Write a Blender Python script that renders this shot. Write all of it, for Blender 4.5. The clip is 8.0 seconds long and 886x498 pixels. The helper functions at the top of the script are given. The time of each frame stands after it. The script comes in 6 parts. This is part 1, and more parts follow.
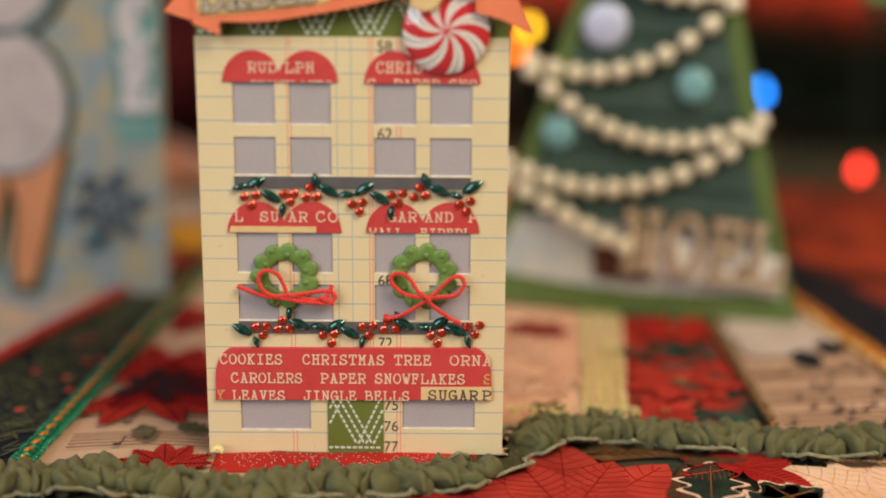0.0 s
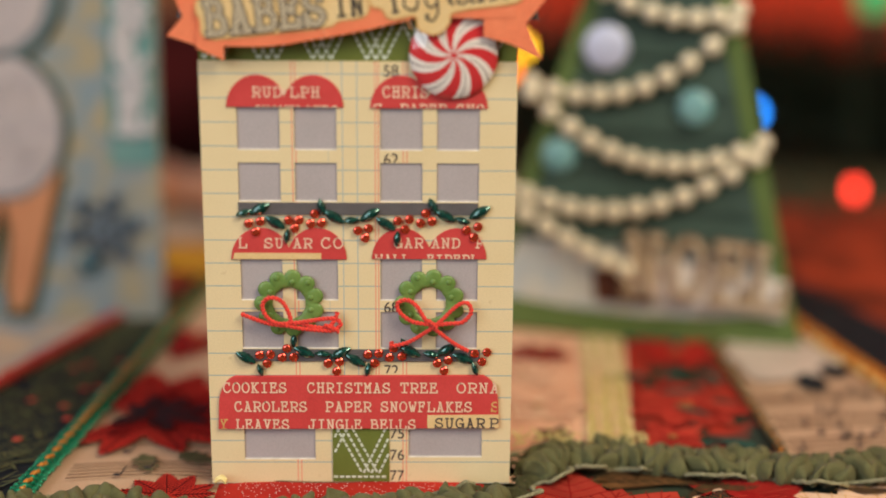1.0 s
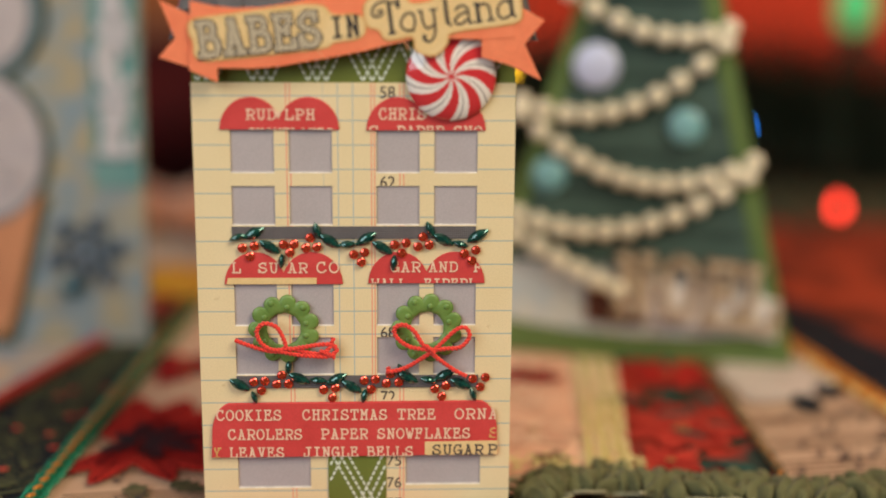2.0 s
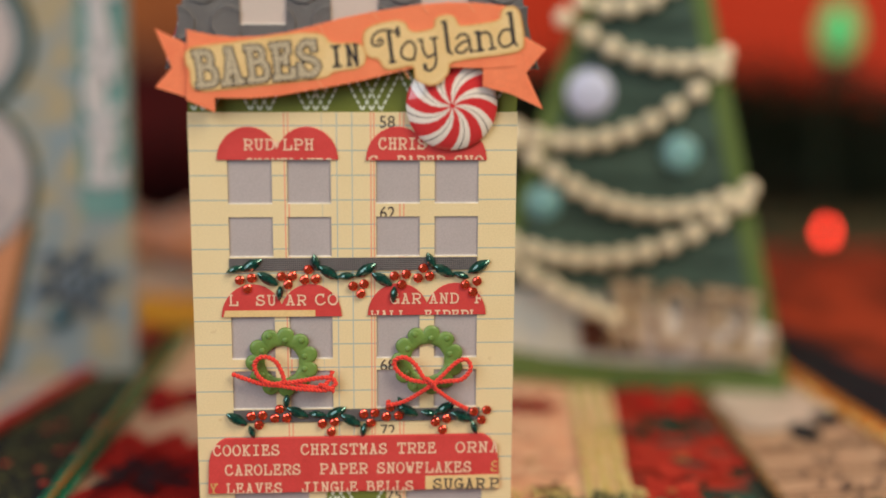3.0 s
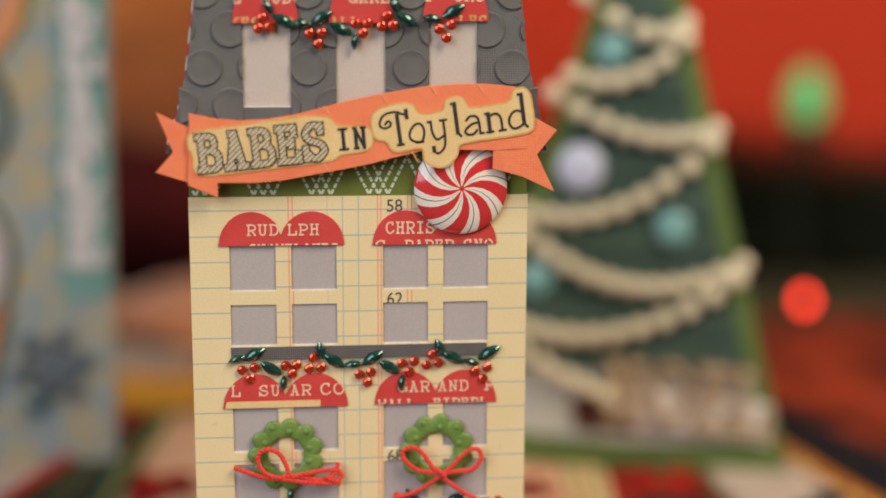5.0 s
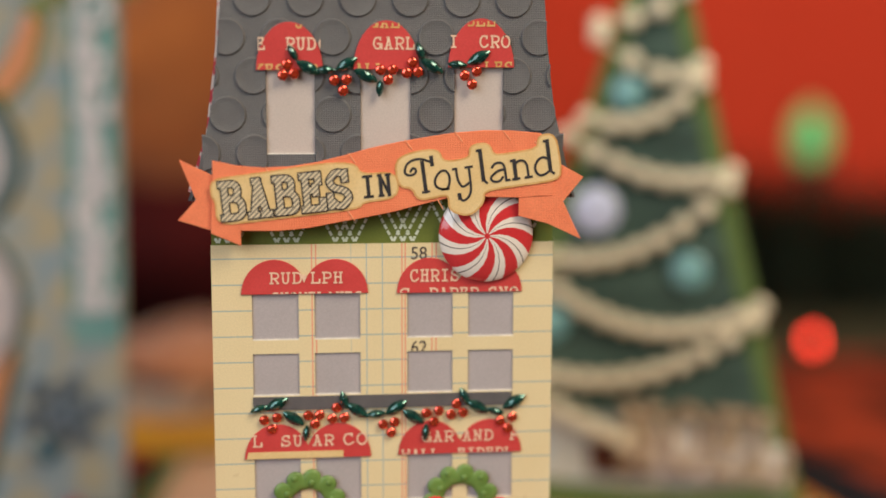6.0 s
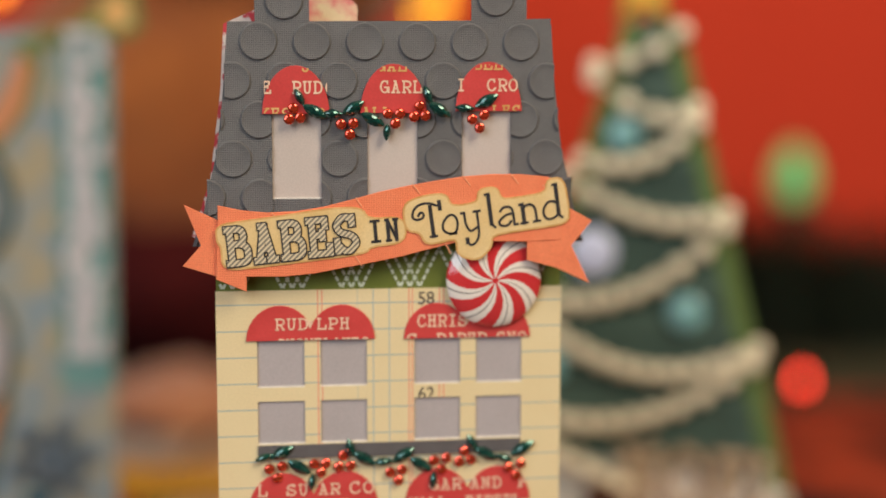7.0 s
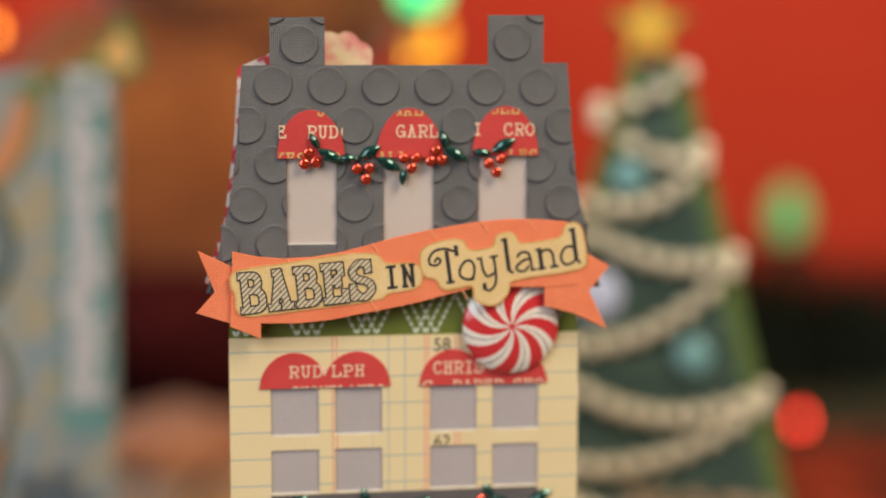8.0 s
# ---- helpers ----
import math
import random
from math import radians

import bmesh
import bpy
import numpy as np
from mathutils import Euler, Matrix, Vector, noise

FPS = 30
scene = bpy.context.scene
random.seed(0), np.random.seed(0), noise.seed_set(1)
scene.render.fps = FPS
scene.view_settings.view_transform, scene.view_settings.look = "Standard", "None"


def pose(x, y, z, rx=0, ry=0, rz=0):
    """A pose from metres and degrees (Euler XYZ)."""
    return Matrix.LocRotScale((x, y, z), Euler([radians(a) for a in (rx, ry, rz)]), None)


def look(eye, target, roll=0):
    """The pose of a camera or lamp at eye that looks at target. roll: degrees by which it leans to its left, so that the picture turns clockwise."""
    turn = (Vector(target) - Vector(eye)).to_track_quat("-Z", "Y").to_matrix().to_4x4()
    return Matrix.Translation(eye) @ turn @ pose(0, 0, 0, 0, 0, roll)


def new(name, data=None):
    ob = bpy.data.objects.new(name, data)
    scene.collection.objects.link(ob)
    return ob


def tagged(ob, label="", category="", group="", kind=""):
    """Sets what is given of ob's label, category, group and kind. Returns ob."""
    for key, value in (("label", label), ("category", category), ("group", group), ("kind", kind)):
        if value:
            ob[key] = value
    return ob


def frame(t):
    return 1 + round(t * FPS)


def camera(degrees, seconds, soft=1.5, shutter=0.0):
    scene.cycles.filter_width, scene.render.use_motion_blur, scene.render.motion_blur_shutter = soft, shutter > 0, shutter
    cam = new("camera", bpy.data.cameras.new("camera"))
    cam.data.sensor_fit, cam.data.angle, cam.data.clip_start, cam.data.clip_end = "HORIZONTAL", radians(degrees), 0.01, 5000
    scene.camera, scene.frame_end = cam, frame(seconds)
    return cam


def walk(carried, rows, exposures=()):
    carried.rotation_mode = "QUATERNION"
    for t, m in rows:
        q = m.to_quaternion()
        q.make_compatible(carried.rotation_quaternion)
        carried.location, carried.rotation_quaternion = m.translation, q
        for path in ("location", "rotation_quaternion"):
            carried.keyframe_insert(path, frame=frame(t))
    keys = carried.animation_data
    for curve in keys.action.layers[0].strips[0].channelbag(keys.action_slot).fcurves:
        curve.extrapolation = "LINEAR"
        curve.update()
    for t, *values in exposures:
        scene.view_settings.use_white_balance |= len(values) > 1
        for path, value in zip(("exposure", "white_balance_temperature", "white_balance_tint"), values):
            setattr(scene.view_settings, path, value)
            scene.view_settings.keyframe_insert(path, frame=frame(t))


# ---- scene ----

# ---------------- camera and walk ----------------
cam = camera(36, 8.0, soft=1.7)
cam.data.dof.use_dof = True
# the lens stays focused on one spot of the cloth beside the emerald braid
focus_mark = new("focus_mark")
focus_mark.location = (-0.135, -0.008, 0.0)
focus_mark.empty_display_size = 0.005
cam.data.dof.focus_object = focus_mark
cam.data.dof.aperture_fstop = 2.4
walk(cam, [
    (0, look((0.02534, -0.40123, 0.17125), (0.02715, -0.01406, 0.07079), 0.47)),
    (0.5, look((0.02151, -0.39849, 0.17194), (0.02554, -0.01070, 0.07396), 0.46)),
    (1, look((0.01784, -0.39542, 0.17271), (0.02498, -0.00711, 0.07701), 0.46)),
    (1.5, look((0.01356, -0.39196, 0.17308), (0.02523, -0.00319, 0.07967), 0.42)),
    (3, look((0.00259, -0.38214, 0.17473), (0.02606, 0.00805, 0.08987), 0.37)),
    (3.5, look((-0.00178, -0.37936, 0.17495), (0.02494, 0.01178, 0.09564), 0.25)),
    (4, look((-0.00566, -0.37578, 0.17504), (0.02431, 0.01620, 0.10116), 0.19)),
    (4.5, look((-0.00976, -0.37243, 0.17656), (0.02595, 0.01982, 0.10680), 0.15)),
    (6, look((-0.02266, -0.36341, 0.18227), (0.01939, 0.03021, 0.12487), 0.15)),
    (6.5, look((-0.02756, -0.36104, 0.18022), (0.01793, 0.03334, 0.13131), 0.05)),
    (7, look((-0.03190, -0.35824, 0.18341), (0.01875, 0.03584, 0.13721), 0.06)),
    (7.5, look((-0.03635, -0.35557, 0.18416), (0.01705, 0.03877, 0.14368), 0.05)),
    (8, look((-0.04096, -0.35238, 0.18554), (0.01586, 0.04195, 0.14976), 0.04)),
])

# ---------------- world and lamps ----------------
world = bpy.data.worlds.new("room_dusk")
scene.world = world
world.use_nodes = True
world.node_tree.nodes["Background"].inputs[0].default_value = (1.0, 0.82, 0.66, 1)
world.node_tree.nodes["Background"].inputs[1].default_value = 0.27


def area(name, eye, target, size, power, colour):
    data = bpy.data.lights.new(name, "AREA")
    data.shape, data.size, data.size_y = "RECTANGLE", size[0], size[1]
    data.energy, data.color = power, colour
    ob = new(name, data)
    ob.matrix_world = look(eye, target)
    return ob


# daylight from the window on one side, a warm ceiling lamp on the other
area("window_light", (-0.95, -1.15, 0.75), (0, 0, 0.1), (1.2, 1.3), 19.0, (0.86, 0.92, 1.0))
area("ceiling_lamp_light", (0.80, -0.82, 1.28), (0.08, 0.3, 0.08), (0.8, 0.8), 25.6, (1.0, 0.84, 0.63))

# ---------------- small helpers ----------------
MM = 0.001


def nodes_of(name):
    m = bpy.data.materials.new(name)
    m.use_nodes = True
    return m, m.node_tree.nodes, m.node_tree.links, m.node_tree.nodes["Principled BSDF"]


def mat(name, base, other=None, rough=0.7, scale=400.0, fine=3000.0, bump=0.15, metal=0.0, mix=0.35, sheen=0.0, coat=0.0,
        vary=0.0, subsurface=0.0):
    """A surface with blotches between two colours, a fine grain and a fine relief."""
    m, n, l, b = nodes_of(name)
    other = other or tuple(c * 0.78 for c in base)
    pos = n.new("ShaderNodeTexCoord")
    big, small = n.new("ShaderNodeTexNoise"), n.new("ShaderNodeTexNoise")
    big.inputs["Scale"].default_value, big.inputs["Detail"].default_value = scale, 4
    small.inputs["Scale"].default_value, small.inputs["Detail"].default_value = fine, 3
    l.new(pos.outputs["Object"], big.inputs["Vector"])
    l.new(pos.outputs["Object"], small.inputs["Vector"])
    ramp = n.new("ShaderNodeValToRGB")
    ramp.color_ramp.elements[0].position, ramp.color_ramp.elements[1].position = 0.5 - mix / 2, 0.5 + mix / 2
    ramp.color_ramp.elements[0].color, ramp.color_ramp.elements[1].color = (*other, 1), (*base, 1)
    l.new(big.outputs["Fac"], ramp.inputs["Fac"])
    grain = n.new("ShaderNodeMix")
    grain.data_type, grain.blend_type = "RGBA", "MULTIPLY"
    grain.inputs["Factor"].default_value = 0.3
    l.new(ramp.outputs["Color"], grain.inputs["A"])
    l.new(small.outputs["Fac"], grain.inputs["B"])
    gain = n.new("ShaderNodeHueSaturation")
    gain.inputs["Value"].default_value = 1.18
    l.new(grain.outputs["Result"], gain.inputs["Color"])
    if vary:
        info, span = n.new("ShaderNodeObjectInfo"), n.new("ShaderNodeMapRange")
        span.inputs["To Min"].default_value, span.inputs["To Max"].default_value = 1.18 - vary, 1.18 + vary
        l.new(info.outputs["Random"], span.inputs["Value"])
        l.new(span.outputs["Result"], gain.inputs["Value"])
    l.new(gain.outputs["Color"], b.inputs["Base Color"])
    b.inputs["Roughness"].default_value, b.inputs["Metallic"].default_value = rough, metal
    b.inputs["Coat Weight"].default_value = coat
    b.inputs["Sheen Weight"].default_value = sheen
    b.inputs["Specular IOR Level"].default_value = 0.12 if rough >= 0.85 else 0.3 if rough >= 0.55 else 0.5
    b.inputs["Subsurface Weight"].default_value = subsurface
    b.inputs["Subsurface Scale"].default_value = 0.002
    if bump:
        rel = n.new("ShaderNodeBump")
        rel.inputs["Strength"].default_value, rel.inputs["Distance"].default_value = bump, 0.0004
        l.new(small.outputs["Fac"], rel.inputs["Height"])
        l.new(rel.outputs["Normal"], b.inputs["Normal"])
    return m


def woven(name, base, rough=0.85, threads=900.0, bump=0.5, other=None):
    """Cardstock or cloth with a woven relief of crossing threads."""
    m = mat(name, base, other, rough, 120, 2500, 0.0, mix=0.5)
    n, l = m.node_tree.nodes, m.node_tree.links
    b = n["Principled BSDF"]
    pos = n.new("ShaderNodeTexCoord")
    total = None
    for axis in ("X", "Z"):
        w = n.new("ShaderNodeTexWave")
        w.bands_direction = axis
        w.inputs["Scale"].default_value, w.inputs["Distortion"].default_value = threads / 6.2832 * 2, 1.5
        w.inputs["Detail Scale"].default_value = 2.0
        l.new(pos.outputs["Object"], w.inputs["Vector"])
        if total is None:
            total = w.outputs["Fac"]
        else:
            add = n.new("ShaderNodeMath")
            l.new(total, add.inputs[0])
            l.new(w.outputs["Fac"], add.inputs[1])
            total = add.outputs[0]
    rel = n.new("ShaderNodeBump")
    rel.inputs["Strength"].default_value, rel.inputs["Distance"].default_value = bump, 0.0003
    l.new(total, rel.inputs["Height"])
    l.new(rel.outputs["Normal"], b.inputs["Normal"])
    return m


def glow(name, colour, strength):
    m, n, l, b = nodes_of(name)
    b.inputs["Base Color"].default_value = (*colour, 1)
    b.inputs["Roughness"].default_value = 0.25
    b.inputs["Emission Color"].default_value = (*colour, 1)
    b.inputs["Emission Strength"].default_value = strength
    return m


def ledger(name):
    """Cream ledger paper ruled in blue and red, with faint stains."""
    m = mat(name, (0.77, 0.65, 0.39), (0.72, 0.585, 0.325), 0.75, 45, 2600, 0.06, mix=0.6)
    n, l = m.node_tree.nodes, m.node_tree.links
    b = n["Principled BSDF"]
    colour = b.inputs["Base Color"].links[0].from_socket
    pos, sep = n.new("ShaderNodeTexCoord"), n.new("ShaderNodeSeparateXYZ")
    l.new(pos.outputs["Object"], sep.inputs[0])

    def calc(op, a, c):
        k = n.new("ShaderNodeMath")
        k.operation = op
        for i, v in enumerate((a, c)):
            if isinstance(v, float):
                k.inputs[i].default_value = v
            else:
                l.new(v, k.inputs[i])
        return k.outputs[0]

    def over(below, mask, rgb):
        x = n.new("ShaderNodeMix")
        x.data_type = "RGBA"
        l.new(mask, x.inputs["Factor"])
        l.new(below, x.inputs["A"])
        x.inputs["B"].default_value = (*rgb, 1)
        return x.outputs["Result"]

    def line(coord, at, half):
        return calc("LESS_THAN", calc("ABSOLUTE", calc("SUBTRACT", coord, at), 0.0), half)

    cell = calc("PINGPONG", sep.outputs["Z"], 7.07 * MM / 2)
    rows = calc("MULTIPLY", calc("LESS_THAN", cell, 0.17 * MM), 0.75)
    spots, pick = n.new("ShaderNodeTexNoise"), n.new("ShaderNodeMapRange")
    spots.inputs["Scale"].default_value, spots.inputs["Detail"].default_value = 210.0, 6
    pick.inputs["From Min"].default_value, pick.inputs["From Max"].default_value, pick.inputs["To Max"].default_value = 0.68, 0.78, 0.5
    l.new(pos.outputs["Object"], spots.inputs["Vector"])
    l.new(spots.outputs["Fac"], pick.inputs["Value"])
    colour = over(colour, pick.outputs["Result"], (0.45, 0.30, 0.14))
    colour = over(colour, rows, (0.22, 0.36, 0.40))
    for x in (-4.6, -0.3, -8.8):
        colour = over(colour, calc("MULTIPLY", line(sep.outputs["X"], x * MM, 0.15 * MM), 0.8 if x > -8 else 0.35), (0.30, 0.42, 0.46))
    for x in (-19.3, -18.2, 5.0, 5.9, 13.2, 14.3):
        colour = over(colour, calc("MULTIPLY", line(sep.outputs["X"], x * MM, 0.17 * MM), 0.8), (0.78, 0.22, 0.16))
    l.new(colour, b.inputs["Base Color"])
    return m


def link(name, bm, material, parent=None, smooth=False):
    me = bpy.data.meshes.new(name)
    bm.normal_update()
    bm.to_mesh(me)
    bm.free()
    for one in material if isinstance(material, (list, tuple)) else [material]:
        me.materials.append(one)
    if smooth:
        for p in me.polygons:
            p.use_smooth = True
    ob = new(name, me)
    if parent is not None:
        ob.parent = parent
    return ob


def part(name, bm, material, parent, label="", smooth=False):
    return tagged(link(name, bm, material, parent, smooth), label)


def thing(name, label, category, group="", at=(0, 0, 0), turn=0.0):
    ob = new(name)
    ob.empty_display_size = 0.01
    ob.matrix_world = Matrix.Translation(at) @ Matrix.Rotation(radians(turn), 4, "Z")
    return tagged(ob, label, category, group)


def slab(outline, y, thick, bevel=0.0):
    """A flat plate in the x-z plane: its front at y, its back at y + thick. Outline in millimetres."""
    bm = bmesh.new()
    vs = [bm.verts.new((x * MM, y * MM, z * MM)) for x, z in outline]
    f = bm.faces.new(vs)
    bm.normal_update()
    if f.normal.y > 0:
        f.normal_flip()
    r = bmesh.ops.extrude_face_region(bm, geom=[f])
    moved = [v for v in r["geom"] if isinstance(v, bmesh.types.BMVert)]
    bmesh.ops.translate(bm, verts=moved, vec=(0, thick * MM, 0))
    bmesh.ops.recalc_face_normals(bm, faces=bm.faces)
    if bevel:
        front = [e for e in bm.edges if all(abs(v.co.y - y * MM) < 1e-7 for v in e.verts)]
        bmesh.ops.bevel(bm, geom=front, offset=bevel * MM, segments=2, affect="EDGES", profile=0.5)
    return bm


def holed(x0, x1, z0, z1, holes, y, thick):
    """A plate with rectangular openings cut through it."""
    xs = sorted({x0, x1, *[h[0] for h in holes], *[h[1] for h in holes]})
    zs = sorted({z0, z1, *[h[2] for h in holes], *[h[3] for h in holes]})
    bm = bmesh.new()
    grid = {}

    def v(x, z):
        if (x, z) not in grid:
            grid[x, z] = bm.verts.new((x * MM, y * MM, z * MM))
        return grid[x, z]

    for a, b in zip(xs, xs[1:]):
        for c, d in zip(zs, zs[1:]):
            mx, mz = (a + b) / 2, (c + d) / 2
            if not any(h[0] < mx < h[1] and h[2] < mz < h[3] for h in holes):
                bm.faces.new((v(a, c), v(b, c), v(b, d), v(a, d)))
    r = bmesh.ops.extrude_face_region(bm, geom=bm.faces[:])
    bmesh.ops.translate(bm, verts=[g for g in r["geom"] if isinstance(g, bmesh.types.BMVert)], vec=(0, thick * MM, 0))
    bmesh.ops.recalc_face_normals(bm, faces=bm.faces)
    return bm


def arc(cx, cz, rx, rz, a0, a1, n=14):
    return [(cx + rx * math.cos(radians(a0 + (a1 - a0) * i / n)), cz + rz * math.sin(radians(a0 + (a1 - a0) * i / n))) for i in range(n + 1)]


def clip(bm, x0=None, x1=None, z0=None, z1=None):
    for value, axis, sign in ((x0, 0, -1), (x1, 0, 1), (z0, 2, -1), (z1, 2, 1)):
        if value is None:
            continue
        co, no = [0, 0, 0], [0, 0, 0]
        co[axis], no[axis] = value * MM, sign
        bmesh.ops.bisect_plane(bm, geom=bm.verts[:] + bm.edges[:] + bm.faces[:], plane_co=co, plane_no=no, clear_outer=True)
    return bm


def lettering(body, x, z, size, y, fat=0.0, thick=0.05, turn=0.0, spacing=1.0, width=None, align="LEFT", shear=0.0):
    """Letters of the built-in font as a thin mesh on the x-z plane; size and place in millimetres; width stretches them."""
    cu = bpy.data.curves.new("lettering", "FONT")
    cu.body, cu.size, cu.offset, cu.extrude = body, size * MM, fat * MM, thick / 2 * MM
    cu.space_character, cu.align_x, cu.resolution_u, cu.shear = spacing, align, 4, shear
    ob = bpy.data.objects.new("lettering", cu)
    scene.collection.objects.link(ob)
    bpy.context.view_layer.update()
    me = ob.evaluated_get(bpy.context.evaluated_depsgraph_get()).to_mesh()
    bm = bmesh.new()
    bm.from_mesh(me)
    ob.to_mesh_clear()
    bpy.data.objects.remove(ob)
    bpy.data.curves.remove(cu)
    if width and bm.verts:
        lo, hi = min(v.co.x for v in bm.verts), max(v.co.x for v in bm.verts)
        for v in bm.verts:
            v.co.x = (v.co.x - lo) * width * MM / (hi - lo)
    m = Matrix.Translation((x * MM, y * MM, z * MM)) @ Matrix.Rotation(radians(-turn), 4, "Y") @ Matrix.Rotation(radians(90), 4, "X")
    bmesh.ops.transform(bm, matrix=m, verts=bm.verts)
    return bm


# slab-serif letters drawn as strokes on a 6 x 9 grid; each stroke is a chain of x, y digits
SLAB = {
    "A": "1039 5039 2343 0020 4060 2939", "B": "1019 094958564515 4564615000", "C": "575849291806031120405162 5759", "D": "1019 094967624000",
    "E": "1019 0959 5957 1545 4446 0060 6062", "F": "1019 0959 5957 1545 4446 0030", "G": "57584929180603112040515363 3464 6460 5759",
    "H": "1019 5059 1555 0020 0929 4060 4969", "I": "3039 1050 1959", "J": "494230100103 2969", "K": "1019 1459 2550 0020 0929 4969 4060",
    "L": "1019 0929 0060 6063", "M": "1019 1934 3459 5950 0020 4060 0919 5969", "N": "1019 1950 5059 0020 0919 4969",
    "O": "29495866635140201103061829", "P": "1019 094968654414 0030", "R": "1019 094968654414 3460 0020 5060",
    "S": "5758492918071554625140201102 5759 0003", "T": "3039 0969 0907 6967 1050", "U": "191220405259 0929 4969", "V": "1930 3059 0929 4969",
    "W": "0920 2036 3640 4069 0919 5969", "Y": "1934 5934 3430 1050 0929 4969",
}
# playful lower case: width, drop below the line, strokes
PLAY = {"T": (8, 0, "9888693918061535463726 6860 5070 9997"), "o": (5, 0, "204053452503012040"), "y": (6, 4, "1916243455 5953412011 1112 0919 4969"),
        "l": (3, 0, "2921 2130 1929"), "a": (6, 0, "1425455450 5060 53331201103041"), "n": (6, 0, "1510 14355450 0020 4060 0515"),
        "d": (6, 0, "54351402103051 5951 5160 4959")}


def ribbon(bm, pts, half, y, thick):
    """A flat stroke of even width along points in the x-z plane (millimetres), with square ends."""
    if len(pts) > 3:
        for _ in range(2):
            cut = [pts[0]]
            for (ax, az), (bx, bz) in zip(pts, pts[1:]):
                cut += [(ax * 0.75 + bx * 0.25, az * 0.75 + bz * 0.25), (ax * 0.25 + bx * 0.75, az * 0.25 + bz * 0.75)]
            pts = cut + [pts[-1]]
    left, right = [], []
    for i, (x, z) in enumerate(pts):
        a, b = pts[max(0, i - 1)], pts[min(len(pts) - 1, i + 1)]
        dx, dz = b[0] - a[0], b[1] - a[1]
        d = math.hypot(dx, dz) or 1e-6
        dx, dz = dx / d, dz / d
        ext = -half * 0.8 if i == 0 else half * 0.8 if i == len(pts) - 1 else 0
        x, z = x + dx * ext, z + dz * ext
        left.append((x - dz * half, z + dx * half))
        right.append((x + dz * half, z - dx * half))
    fl = [bm.verts.new((x * MM, y * MM, z * MM)) for x, z in left]
    fr = [bm.verts.new((x * MM, y * MM, z * MM)) for x, z in right]
    for i in range(len(pts) - 1):
        bm.faces.new((fl[i], fr[i], fr[i + 1], fl[i + 1]))
    if thick:
        bl = [bm.verts.new((v.co.x, v.co.y + thick * MM, v.co.z)) for v in fl]
        br = [bm.verts.new((v.co.x, v.co.y + thick * MM, v.co.z)) for v in fr]
        for i in range(len(pts) - 1):
            bm.faces.new((fl[i + 1], bl[i + 1], bl[i], fl[i]))
            bm.faces.new((fr[i], br[i], br[i + 1], fr[i + 1]))
        bm.faces.new((fl[0], bl[0], br[0], fr[0]))
        bm.faces.new((fr[-1], br[-1], bl[-1], fl[-1]))


def pairs_of(chain):
    return [(int(chain[i]), int(chain[i + 1])) for i in range(0, len(chain) - 1, 2)]


def word_mesh(body, x, z, cap, width, y, half, turn=0.0, thick=0.0, play=False, bold=1.0):
    """A word of stroke letters: x, z its lower left corner, cap its height, width its whole length, in millimetres."""
    bm = bmesh.new()
    table_ = PLAY if play else {c: (6, 0, SLAB.get(c, "")) for c in body}
    gap = 1.15 if play else 2.4
    total = sum(table_[c][0] + gap for c in body) - gap
    ux, uz = width / total, cap / 9
    cs, sn = math.cos(radians(turn)), math.sin(radians(turn))
    pen, k = 0.0, 0
    for c in body:
        wide, drop, strokes = table_[c]
        for chain in strokes.split():
            pts = []
            for px, pz in pairs_of(chain):
                u, w = (pen + px) * ux, (pz - drop) * uz
                pts.append((x + u * cs - w * sn, z + u * sn + w * cs))
            stem = bold if len(chain) == 4 and chain[0] == chain[2] else 1.0
            ribbon(bm, pts, half * stem, y - 0.004 * k, thick)
            k += 1
        pen += wide + gap
    return bm


